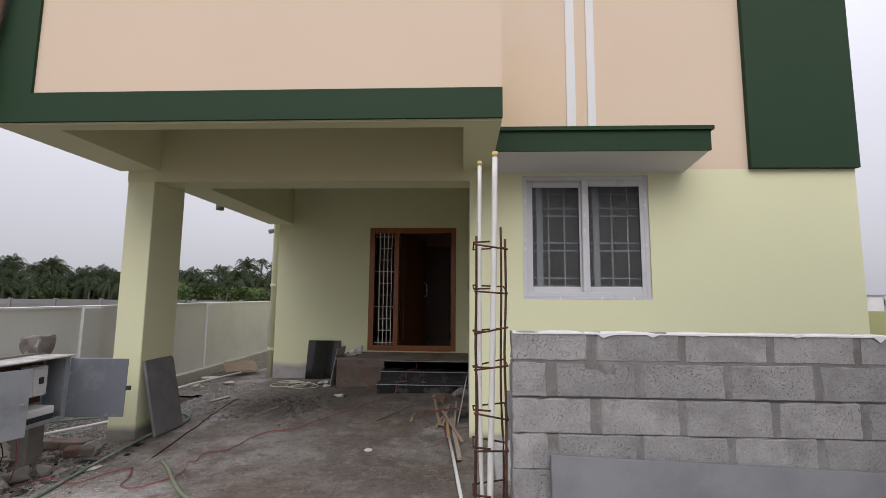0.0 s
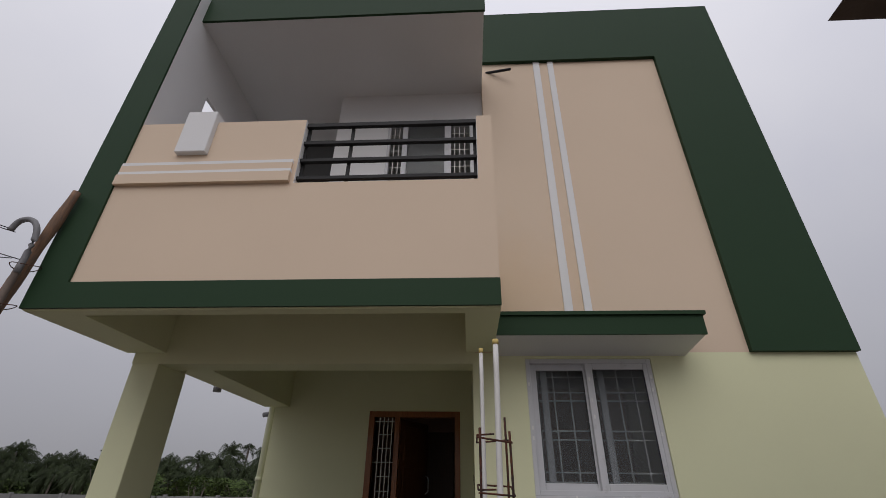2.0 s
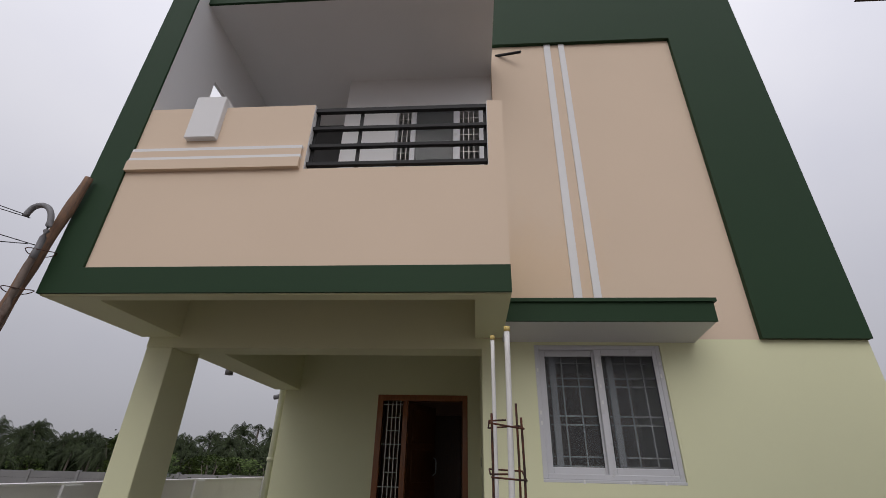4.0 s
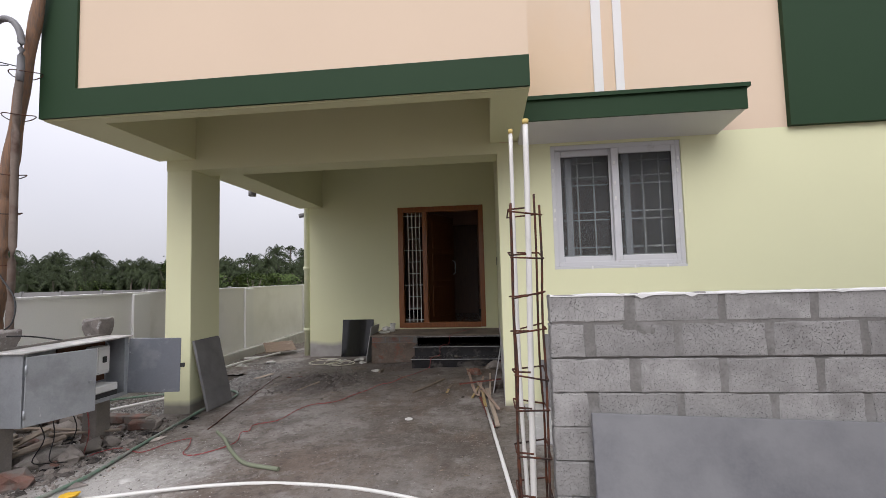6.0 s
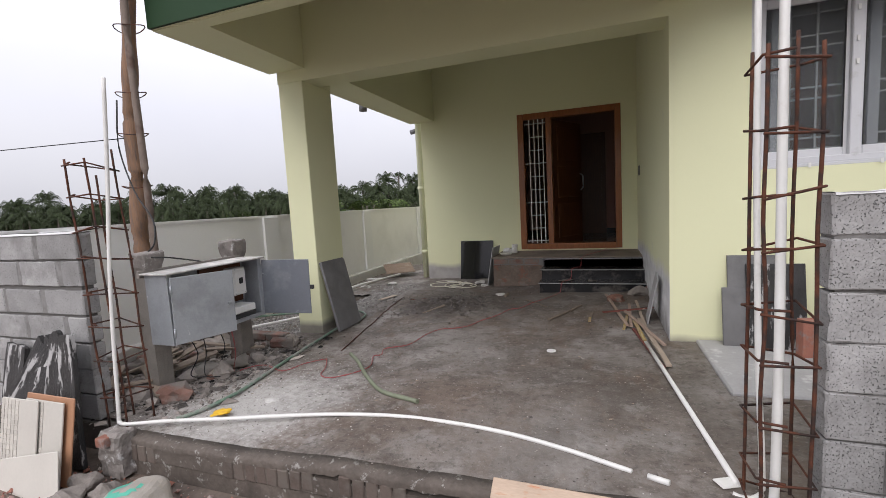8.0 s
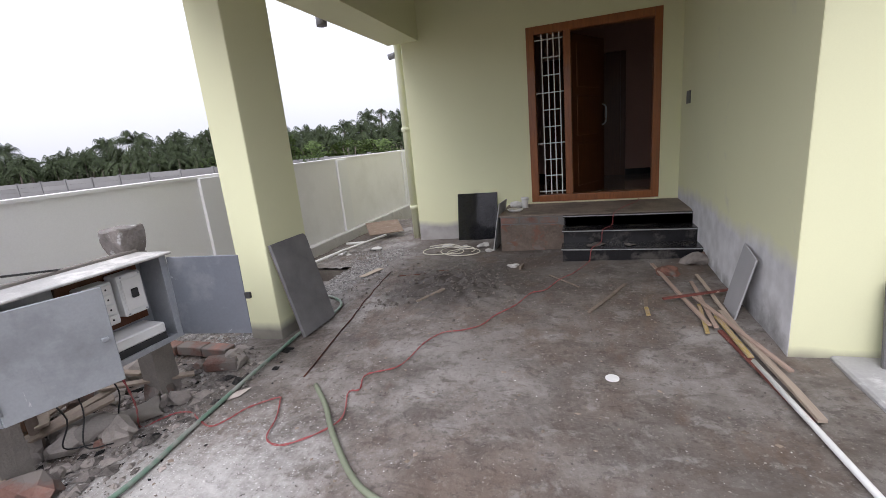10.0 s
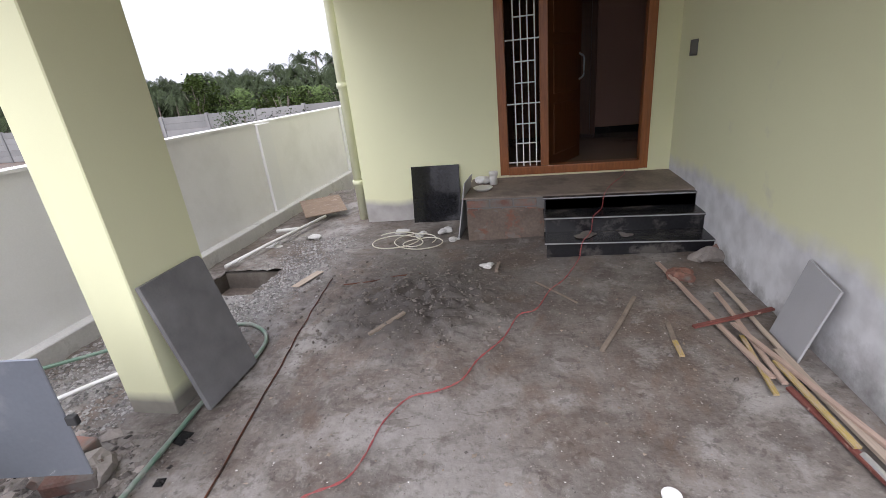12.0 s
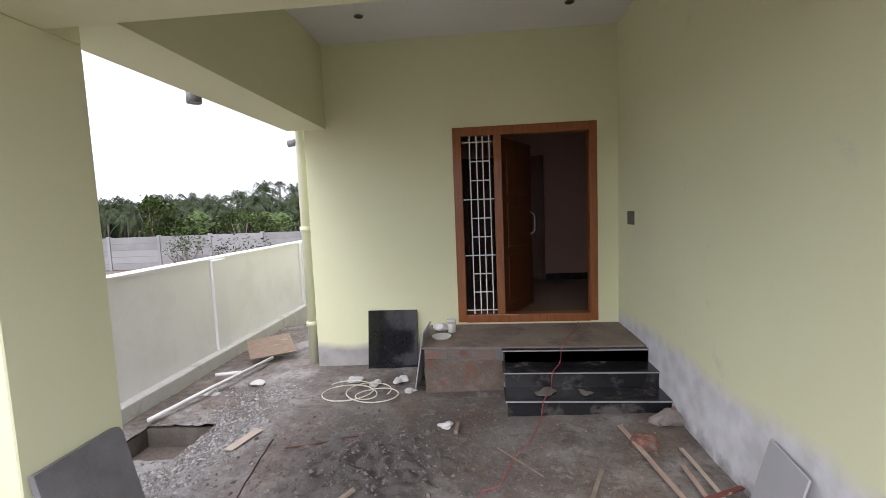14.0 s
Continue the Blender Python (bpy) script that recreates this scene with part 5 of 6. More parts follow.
solid("plastic_bowl", lump(0.09, 4.4, 2, 0.5, 0.2), M_PVC, "crumpled pale plastic bag on the landing", "bag", at=pose(-1.58, 7.45, 0.45))
for k, (x, y, r, mat, lab) in enumerate(((-0.042, 5.84, 0.085, M_LUMPBRICK, "broken red brick lump by the steps"), (-1.437, 6.144, 0.055, M_FLAKE, "crumpled white scrap of paper"), (-2.238, 7.092, 0.065, M_FLAKE, "crumpled pale plastic sheet"), (-1.989, 7.145, 0.075, M_FLAKE, "crumpled pale plastic sheet"), (-2.486, 7.18, 0.08, M_FLAKE, "scrap of pale plastic"), (-1.85, 6.864, 0.05, M_FLAKE, "scrap of pale mortar"), (0.237, 6.158, 0.11, M_RUBBLE, "heap of grey mortar by the step"), (0.317, 6.237, 0.08, M_DULLBRICK, "brick fragment beside the step"), (-3.524, 7.157, 0.07, M_FLAKE, "flat white scrap by the wall"), (-3.923, 6.96, 0.08, M_FLAKE, "flat white scrap by the wall"))):
    solid("scrap", lump(r, k * 3.3 + 1, 3, 0.35 if mat is M_FLAKE else 0.65, 0.5), mat, lab, "scrap", at=pose(x, y, floor_z(x, y) + r * 0.2, 0, 0, k * 40))
for x, y, z, r in ((-0.62, 6.43, 0.153, 0.085), (-0.30, 6.42, 0.153, 0.05)):
    solid("plastic_scrap", lump(r, x * 7, 4, 0.06, 0.6), M_RUBBLE, "crumpled dusty plastic film on the granite step", "scrap", at=pose(x, y, z + 0.004, 0, 0, x * 200))
solid("food_wrapper", lump(0.05, 2.2, 3, 0.22, 0.6), M_YELLOW, "crumpled orange foil wrapper under the pipe", "wrapper", at=pose(-2.507, 2.567, 0.0, 0, 0, 30))
solid("paper_scrap", boxes((-0.06, 0.06, -0.035, 0.035, 0, 0.003), bevel=0.001), M_METER, "white paper scrap on the floor", "paper", at=pose(-3.075, 2.769, floor_z(-3.075, 2.769) + 0.008, 4, -3, 35))
solid("mortar_cake", lump(0.05, 6.1, 3, 0.2, 0.3), M_FLAKE, "flat dried mortar cake on the floor", "mortar", at=pose(-2.352, 2.846, floor_z(-2.352, 2.846) + 0.004))
br = thing("brick", "single red brick lying by the cabinet", "brick", at=pose(-3.1, 3.87, 0.005, 4, 3, 25))
part("body", boxes((-0.11, 0.11, -0.055, 0.055, -0.035, 0.04), bevel=0.01), M_DULLBRICK, br)

# kerb of loose bricks round the planting bed
kb = thing("brick_kerb", "low kerb of loose red bricks dusted with cement", "kerb")
kme = mesh_of("brick", boxes((-0.11, 0.11, -0.052, 0.052, -0.035, 0.035), bevel=0.006), M_DULLBRICK)
for k in range(6):
    piece("brick", kme, kb, pose(-3.28 - 0.235 * k, 4.02 + 0.02 * math.sin(k * 3), 0.01, 0, 2 * math.sin(k), 4 * math.sin(k * 2)))

# ---- rubble around the cabinet ----
rnd = random.Random(11)
for k in range(46):
    x, y = rnd.uniform(-4.3, -2.95), rnd.uniform(2.6, 3.95)
    if x > -3.05 and y > 3.2:
        continue
    r = rnd.uniform(0.03, 0.11)
    solid("rubble_stone", lump(r, k * 1.3, 2, rnd.uniform(0.5, 0.8), 0.45), M_RUBBLE if k % 4 else M_DULLBRICK, "broken stone in the rubble under the cabinet" if k % 4 else "broken red brick in the rubble", "stone", group="rubble under the cabinet", at=pose(x, y, floor_z(x, y) + r * 0.35, rnd.uniform(-20, 20), rnd.uniform(-20, 20), rnd.uniform(0, 360)))
for k in range(12):
    x, y, a = rnd.uniform(-4.2, -3.3), rnd.uniform(2.55, 3.6), rnd.uniform(0, 180)
    solid("wood_offcut", boxes((-0.2 - 0.1 * rnd.random(), 0.25, -0.03, 0.03, -0.008, 0.008), bevel=0.002), M_SPLINTER, "weathered timber offcut in the rubble", "timber offcut", group="offcuts in the rubble", at=pose(x, y, 0.05 + 0.03 * rnd.random(), rnd.uniform(-12, 12), rnd.uniform(-14, 14), a))
bm = lump(0.12, 8.0, 4, 0.5, 0.3)
for v in bm.verts:
    v.co.x *= 1.35
    v.co += 0.01 * noise.noise_vector(v.co * 16)
solid("cement_sack", bm, M_POST, "half empty cement sack slumped by the rubble", "sack", at=pose(-3.3, 3.12, 0.0, 0, 0, 25))
bm = tube(bmesh.new(), smooth([(-0.2, -0.05, -0.02), (-0.1, -0.02, 0.0), (0.0, 0.02, 0.01), (0.09, 0.09, 0.02)], 6), lambda u: 0.035 + 0.05 * u, 20, False)
for v in bm.verts:
    v.co.z *= 0.62
    v.co += 0.02 * noise.noise_vector(v.co * 13)
bmesh.ops.solidify(bm, geom=bm.faces[:], thickness=0.004)
solid("torn_sack", bm, M_SACK, "torn cream plastic sack with its mouth open", "sack", at=pose(-3.13, 3.26, 0.0, 0, 0, 10))
sk = thing("cement_sack", "stuffed white woven sack with a green stripe", "sack", at=pose(-2.43, 1.93, ROAD + 0.06, 0, -6, -20))
bm = lump(0.18, 5.0, 4, 0.62, 0.16)
for v in bm.verts:
    v.co.x *= 1.2
    v.co += 0.008 * noise.noise_vector(v.co * 14)
band = bmesh.new()
for f in bm.faces:
    c = f.calc_center_median()
    u = c.z - 0.18 * c.x
    if c.y < 0.03 and -0.2 < c.x < 0.08 and (0.045 < u < 0.068 or 0.09 < u < 0.1):
        band.faces.new([band.verts.new(v.co * 1.012) for v in f.verts])
part("body", bm, M_SACK, sk)
part("stripe", band, M_SACKGREEN, sk, "printed green stripe")
for k, (x, y, r) in enumerate(((-2.72, 1.98, 0.09), (-2.85, 1.85, 0.1), (-2.95, 2.02, 0.08), (-2.62, 1.78, 0.07))):
    solid("rubble_stone", lump(r, 20 + k, 3, 0.7, 0.4), M_RUBBLE, "grey stone at the foot of the gate wall", "stone", group="stones at the gate", at=pose(x, y, ROAD + r * 0.4))

# stones and tiles leaning on the outer block wall
for x, w, h, tilt, ry, y in ((-3.24, 0.14, 0.82, -6, -7, 2.13), (-3.5, 0.15, 0.80, -8, 6, 2.12), (-3.72, 0.17, 0.80, -10, 16, 2.12), (-3.98, 0.2, 0.84, -10, 30, 2.1), (-4.05, 0.2, 0.7, -10, 2, 2.19)):
    bm = boxes((-w / 2, w / 2, 0, 0.03, 0, h))
    bmesh.ops.subdivide_edges(bm, edges=bm.edges[:], cuts=5, use_grid_fill=True)
    for v in bm.verts:
        top = max(0.0, v.co.z / h - 0.75) * 4
        v.co += 0.008 * noise.noise_vector(v.co * 6 + Vector((x * 9, 0, 0)))
        v.co.z += top * 0.05 * noise.noise((v.co.x * 14, x * 7, 0))
    solid("stone_strip", bm, M_BLACKSTONE, "broken black granite strip splashed with white", "stone", group="granite strips on the wall", at=pose(x, y, ROAD, tilt, ry, 0))
slab("floor_tile", "brown tile standing behind white tiles", M_BROWNTILE, 0.43, 0.5, 0.01, pose(-3.27, 1.99, ROAD, -10, 0, 0), category="tile")
wt = thing("wall_tile", "white tile half covered with ribbed bosses", "tile", group="stacked tiles")
part("body", boxes((-0.17, 0.17, 0, 0.009, 0, 0.48), bevel=0.002), M_WHITETILE, wt)
for r in range(16):
    for c in range(5):
        part("boss", boxes((-0.165 + c * 0.034, -0.137 + c * 0.034, -0.004, 0.0, 0.01 + r * 0.0292, 0.034 + r * 0.0292)), M_WHITETILE, wt)
wt.matrix_world = pose(-3.275, 1.965, ROAD, -10, 0, 0)
ot = copy_thing(wt, pose(-3.46, 1.945, ROAD, -10, -1, 0))
ot.matrix_world = pose(-3.46, 1.945, ROAD, -10, -1, 0)
slab("wall_tile", "plain cream tile lying against the tile stack", M_WHITETILE, 0.56, 0.24, 0.009, pose(-3.21, 1.87, ROAD - 0.02, -14, -13, 0), category="tile")

# granite pieces by the wing wall
for x, y, w, h, mat, lab in ((0.88, 4.22, 0.36, 0.72, M_STONE, "grey granite slab leaning on the wing wall"), (0.99, 4.18, 0.36, 0.66, M_BLACKSTONE, "black granite slab leaning on the wing wall"), (0.76, 4.21, 0.2, 0.48, M_STONE, "small grey granite slab leaning on the wing wall")):
    slab("granite_slab", lab, mat, w, h, 0.025, pose(x, y, 0.03, -8, 0, 0))
solid("brick_block", boxes((0, 0.2, 0, 0.1, 0, 0.3), bevel=0.01), M_BRICK, "stack of red bricks by the wing wall", "brick stack", at=pose(1.08, 4.02, 0.03, 0, 0, 8))
structure("floor_apron", boxes((0.50, 4.0, 3.35, YP, -0.1, 0.075), bevel=0.01), M_MARBLEFLOOR, "pale cement apron along the wing")
structure("floor_apron_step", boxes((0.62, 4.0, 3.0, 3.349, -0.1, 0.055), bevel=0.012), M_CONC, "rough cement step before the apron")

# ---- sheet roof corner of the shed behind ----
rf = thing("shed_roof", "brown corrugated roof sheet corner of a shed", "roof")
bm = bmesh.new()
rows = []
for i in range(61):
    x = 2.26 + i * 0.05
    dz = 0.03 if 7 <= i % 12 <= 8 else 0.0
    rows.append([bm.verts.new((x, y, 3.70 - dz + 0.06 * (1.5 - y))) for y in (1.5, -1.0, -3.5)])
for a, b in zip(rows, rows[1:]):
    for j in range(2):
        bm.faces.new((a[j], b[j], b[j + 1], a[j + 1]))
bmesh.ops.solidify(bm, geom=bm.faces[:], thickness=0.02)
part("sheet", bm, M_ROOFSHEET, rf)
for y in (1.2, -3.3):
    part("post", tube(bmesh.new(), [(4.9, y, ROAD - 0.1), (4.9, y, 3.72 + 0.06 * (1.5 - y))], 0.05, 10), M_RAIL, rf)

# ---- block walls ----
def block_mesh(seed, l, h, d):
    bm = boxes((-l / 2, l / 2, -d / 2, d / 2, -h / 2, h / 2), bevel=0.006)
    bmesh.ops.subdivide_edges(bm, edges=[e for e in bm.edges if e.calc_length() > 0.12], cuts=7, use_grid_fill=True)
    for v in bm.verts:
        v.co += 0.0035 * noise.noise_vector(v.co * 9 + Vector((seed, seed, 0)))
        edge = max(abs(v.co.x) / l, abs(v.co.z) / h) > 0.46
        if edge:
            r = noise.noise((v.co.x * 23 + seed, v.co.y * 9, v.co.z * 23))
            v.co.x -= math.copysign(0.009 * max(0, r), v.co.x)
            v.co.z -= math.copysign(0.007 * max(0, r), v.co.z)
    return mesh_of("block", bm, M_BLOCK)


BLOCKS = [block_mesh(k * 2.7, 0.396, 0.168, 0.1) for k in range(6)]
HALF = [block_mesh(k * 3.1 + 50, 0.19, 0.168, 0.1) for k in range(2)]
LOW = [block_mesh(k * 2.1 + 80, 0.396, 0.14, 0.1) for k in range(2)]


def block_wall(name, label, x0, x1, ends, tops, low_top, seed, yc=2.31):
    rnd = random.Random(seed)
    core = structure(name, boxes((x0 + 0.02, x1 - 0.02, yc - 0.036, yc + 0.036, -0.1, tops[0] - 0.01)), M_BEDJOINT, label)
    for top in tops:
        bm = boxes((x0 + 0.01, x1 - 0.01, yc - 0.0462, yc + 0.0462, top - 0.164, top - 0.002))
        bmesh.ops.subdivide_edges(bm, edges=[e for e in bm.edges if e.calc_length() > 0.5], cuts=40)
        for v in bm.verts:
            v.co.y += 0.0025 * noise.noise((v.co.x * 13, v.co.y * 30, v.co.z * 9))
        piece("joint", mesh_of("joint", bm, M_PERP), core, pose(0, 0, 0))
    for r, top in enumerate(tops):
        h = 0.166
        lib = BLOCKS
        if r == 0 and low_top:
            lib, h = LOW, 0.14
        half = r % 2 == 1
        edge, k = 0.0, 0
        while edge < x1 - x0 - 0.06:
            nxt = (0.202 if half else 0.412) + 0.424 * k + rnd.uniform(-0.008, 0.008)
            k += 1
            wide = min(nxt, x1 - x0) - edge - 0.03
            src = rnd.choice(HALF if wide < 0.25 else lib)
            full = 0.19 if wide < 0.25 else 0.396
            at = pose(ends[0] + (edge + wide / 2 + 0.015 * (k > 1)) * ends[1], yc + rnd.uniform(-0.002, 0.002), top - h / 2, rnd.uniform(-0.5, 0.5), rnd.uniform(-0.3, 0.3), 180 * rnd.randint(0, 1))
            piece("block", src, core, at @ Matrix.Diagonal((wide / full, 1, 1, 1)))
            edge = nxt
    return core


block_wall("wall_gate_right", "unplastered grey concrete block wall", 0.495, 5.3, (0.495, 1), [1.21, 1.062, 0.886, 0.717, 0.55, 0.377, 0.208], True, 1)
block_wall("wall_gate_left", "unplastered grey concrete block wall", -4.46, -3.35, (-3.35, -1), [1.19, 1.011, 0.82, 0.637, 0.457, 0.288, 0.105], False, 2, 2.415)
structure("wall_gate_right_foot", boxes((0.50, 5.3, 2.25, 2.38, ROAD - 0.1, 0.035), (0.22, 0.5, 2.24, 2.5, ROAD - 0.1, 0.02), bevel=0.006), M_DARKCEMENT, "cement foot of the block wall")
structure("wall_gate_left_foot", boxes((-4.7, -3.2, 2.345, 2.49, ROAD - 0.1, -0.07), bevel=0.006), M_DARKCEMENT, "damp cement foot of the block wall")
bm = boxes((-3.01, -2.83, 2.13, 2.25, -0.25, 0.03), bevel=0.02)
bmesh.ops.subdivide_edges(bm, edges=bm.edges[:], cuts=6, use_grid_fill=True)
for v in bm.verts:
    v.co += 0.022 * noise.noise_vector(v.co * 11) + 0.012 * noise.noise_vector(v.co * 27)
solid("mortar_lump", bm, M_POSTHEAD, "rough mortar lump with a broken brick at the gate corner", "mortar")
solid("brick_stub", boxes((-2.96, -2.88, 2.09, 2.2, -0.04, 0.02), bevel=0.014, seg=2), M_BRICK, "red brick end showing through the mortar", "brick")
bm = bmesh.new()
rnd = random.Random(4)
for x0, x1, zt, dy in ((0.50, 5.28, 1.205, 0.0), (-4.46, -3.36, 1.19, 0.105)):
    n = int((x1 - x0) / 0.03)
    prof = []
    for i in range(n + 1):
        x = x0 + (x1 - x0) * i / n
        h = 0.007 + 0.007 * noise.noise((x * 6, 1, 2)) + 0.005 * noise.noise((x * 25, 1, 2))
        drop = 0.002 + 0.09 * max(0, noise.noise((x * 13, 4, 2)) - 0.28) ** 1.2
        prof.append([bm.verts.new((x, y + dy, z)) for y, z in ((2.254, zt - drop), (2.254, zt + h * 0.7), (2.28, zt + h), (2.34, zt + h), (2.366, zt + h * 0.7), (2.366, zt - drop))])
    for a, b in zip(prof, prof[1:]):
        for j in range(5):
            bm.faces.new((a[j], b[j], b[j + 1], a[j + 1]))
structure("wall_gate_topping", bm, M_WHITE, "whitish mortar topping with drips")

# ---- brick edge of the porch ----
edge = structure("porch_edge_course", boxes((-2.93, 0.25, 2.212, 2.36, -0.15, -0.06)), M_EDGE, "course of bricks on edge along the porch front")
EB = [mesh_of("brick", boxes((-0.033, 0.033, -0.03, 0.03, -0.05, 0.05), bevel=0.006), M_EDGEBRICK)]
for k in range(44):
    x = -2.9 + k * 0.0725
    if noise.noise((x * 1.9, 7, 0)) < -0.05:
        continue
    piece("brick", EB[0], edge, pose(x, 2.236 + 0.007 * noise.noise((x * 1.7, 0, 0)) + 0.003 * math.sin(k * 5), floor_z(x, 2.24) - 0.085 + 0.003 * math.sin(k * 7), 0, 2 * math.sin(k * 3), 0))
bm = bmesh.new()
prev = None
for i in range(120):
    x = -2.95 + i * 0.0275
    z = floor_z(x, 2.24)
    w = 0.004 * noise.noise((x * 5, 0, 0)) + 0.004 * noise.noise((x * 21, 3, 0)) + 0.003 * noise.noise((x * 50, 3, 0))
    ring = [bm.verts.new(p) for p in ((x, 2.207 + w, z - 0.04 + 2 * w), (x, 2.206 + w, z - 0.012 + w), (x, 2.217, z + 0.001), (x, 2.30, z + 0.003), (x, 2.30, z - 0.055))]
    if prev:
        for j in range(4):
            bm.faces.new((prev[j], ring[j], ring[j + 1], prev[j + 1])).smooth = True
    prev = ring
structure("porch_edge_topping", bm, M_EDGE, "worn cement nosing over the brick edge")

# bricks of the landing's side
lb = structure("platform_brick_face", boxes((-1.685, -0.955, 6.848, 6.859, -0.1, 0.398)), M_MORTAR, "half plastered brick face of the landing")
LB = [mesh_of("brick", boxes((-l / 2, l / 2, -0.012, 0.012, -0.034, 0.034), bevel=0.004), M_DULLBRICK) for l in (0.21, 0.1)]
rnd = random.Random(9)
for r in range(5):
    x = -1.68
    while x < -0.97:
        sh = rnd.random() < 0.3
        l = 0.1 if sh else 0.21
        if x + l > -0.95:
            break
        if r == 4 or rnd.random() < 0.75:
            piece("brick", LB[1 if sh else 0], lb, pose(x + l / 2, 6.843 + rnd.uniform(0, 0.006), 0.355 - (4 - r) * 0.082, rnd.uniform(-1, 1)))
        x += l + 0.014
bm = bmesh.new()
bmesh.ops.create_grid(bm, x_segments=40, y_segments=26, size=0.5)
for v in list(bm.verts):
    p = v.co.copy()
    n = noise.noise((p.x * 5, p.y * 3.5, 4)) + 0.5 * noise.noise((p.x * 14, p.y * 10, 9))
    v.co = Vector((-1.32 + p.x * 0.735, 6.829 - 0.012 * n, 0.10 + p.y * 0.40 + 0.025 * noise.noise((p.x * 9, 2, 1)) * (p.y > 0.4)))
structure("platform_smear", bm, M_SMEAR, "cement smeared over the bricks")

# ---- grit, flakes and pebbles ----
def grit(name, label, mat, count, place, size, seed, flat=0.5):
    rnd = random.Random(seed)
    verts, faces = [], []
    base = [(1, 0, 0), (-1, 0, 0), (0, 1, 0), (0, -1, 0), (0, 0, 1), (0, 0, -1)]
    tri = [(0, 2, 4), (2, 1, 4), (1, 3, 4), (3, 0, 4), (2, 0, 5), (1, 2, 5), (3, 1, 5), (0, 3, 5)]
    for _ in range(count):
        x, y = place(rnd)
        r = size[0] + (size[1] - size[0]) * rnd.random() ** 3
        if -4.1 < x < -3.42 and 5.72 < y < 6.29:
            continue
        z = (floor_z(x, y) if y > 2.24 else ROAD) + r * flat * 0.3
        a = rnd.random() * 6.28
        k = len(verts)
        sx, sy = rnd.uniform(0.6, 1.4), rnd.uniform(0.5, 1.1)
        for p in base:
            q = [c * rnd.uniform(0.7, 1.25) for c in p]
            verts.append((x + r * (q[0] * sx * math.cos(a) - q[1] * sy * math.sin(a)), y + r * (q[0] * sx * math.sin(a) + q[1] * sy * math.cos(a)), z + r * flat * q[2]))
        faces += [(k + i, k + j, k + l) for i, j, l in tri]
    me = bpy.data.meshes.new(name)
    me.from_pydata(verts, [], faces)
    me.materials.append(mat)
    return tagged(new(name, me), label, kind="stuff")


M_MUD = material("wet_mud", (0.11, 0.096, 0.085), 0.8, var=0.3, scale=10, fine=80, bump=0.5, island=0.3)
grit("gravel", "grey gravel beside the drain pit and wall", M_GRAVEL, 4200, lambda r: (r.gauss(-3.38, 0.22), r.uniform(4.6, 7.2)) if r.random() < 0.6 else (r.gauss(-3.25, 0.14), r.gauss(6.1, 0.35)), (0.005, 0.02), 1, 0.7)
grit("gravel_side", "pale gravel along the compound wall", M_GRAVEL, 4200, lambda r: (r.uniform(-4.3, -3.25), r.uniform(4.1, 5.6)), (0.006, 0.02), 12, 0.7)
grit("gravel_bed", "rubble gravel under the cabinet", M_RUBBLE, 2600, lambda r: (r.uniform(-4.4, -2.75) , r.uniform(2.45, 4.2)), (0.006, 0.028), 2, 0.7)
grit("mortar_flakes", "white mortar flakes scattered on the floor", M_FLAKE, 5200, lambda r: (-2.6 + r.gauss(0, 0.45), 2.95 + r.gauss(0, 0.35)) if r.random() < 0.93 else (r.uniform(-2.9, 0.2), r.uniform(2.3, 6.2)), (0.002, 0.007), 3, 0.35)
grit("floor_grit", "small grit and mud clods on the porch floor", M_MUD, 1900, lambda r: (r.uniform(-3.0, 0.3), 2.3 + 4.4 * r.random()) if r.random() < 0.45 else (-2.1 + r.gauss(0, 0.5), 5.6 + r.gauss(0, 0.5)), (0.003, 0.011), 4, 0.6)
grit("mud_clods", "dark mud clods trodden over the floor", M_MUD, 1100, lambda r: (-2.1 + r.gauss(0, 0.42), 5.55 + r.gauss(0, 0.38)) if r.random() < 0.8 else (r.uniform(-2.8, 0.2), r.uniform(4.6, 6.9)), (0.004, 0.024), 8, 0.7)
grit("wood_chips", "wood chips and splinters on the floor", M_SPLINTER, 420, lambda r: (r.uniform(-2.8, 0.25), r.uniform(2.6, 6.3)), (0.004, 0.016), 5, 0.2)
grit("road_gravel", "reddish gravel on the earth before the porch", M_BRICK, 3000, lambda r: (r.uniform(-3.4, 2.2), r.uniform(1.2, 2.18)), (0.006, 0.028), 6, 0.7)

grit("rubble_shards", "flat broken shards of stone, tile and timber in the rubble", M_SHARD, 620, lambda r: (r.gauss(-3.45, 0.3), r.gauss(3.15, 0.42)) if r.random() < 0.85 else (r.gauss(-3.0, 0.2), r.uniform(2.5, 4.2)), (0.012, 0.07), 15, 0.35)
grit("floor_crumbs", "loose crumbs of cement and mud on the porch floor", M_RUBBLE, 5200, lambda r: (r.uniform(-3.0, 0.3), 2.25 + 4.5 * r.random() ** 1.3), (0.002, 0.008), 16, 0.6)

# ---- beyond the plot ----
fw = structure("wall_far", boxes((-60, -5.2, 19.56, 19.58, ROAD - 0.1, -0.22)), M_PRECAST, "far boundary wall of precast panels and posts")
pm = mesh_of("panel", boxes((-1.05, 1.05, -0.025, 0.025, -0.13, 0.13), bevel=0.006), M_PRECAST)
qm = mesh_of("post", boxes((-0.06, 0.06, -0.07, 0.07, -0.2, 1.38), bevel=0.008), M_PRECAST)
for k in range(25):
    x = -5.4 - 2.18 * k
    piece("post", qm, fw, pose(x, 19.5, ROAD))
    for j in range(5):
        piece("panel", pm, fw, pose(x - 1.09, 19.5, ROAD + 0.14 + j * 0.265))


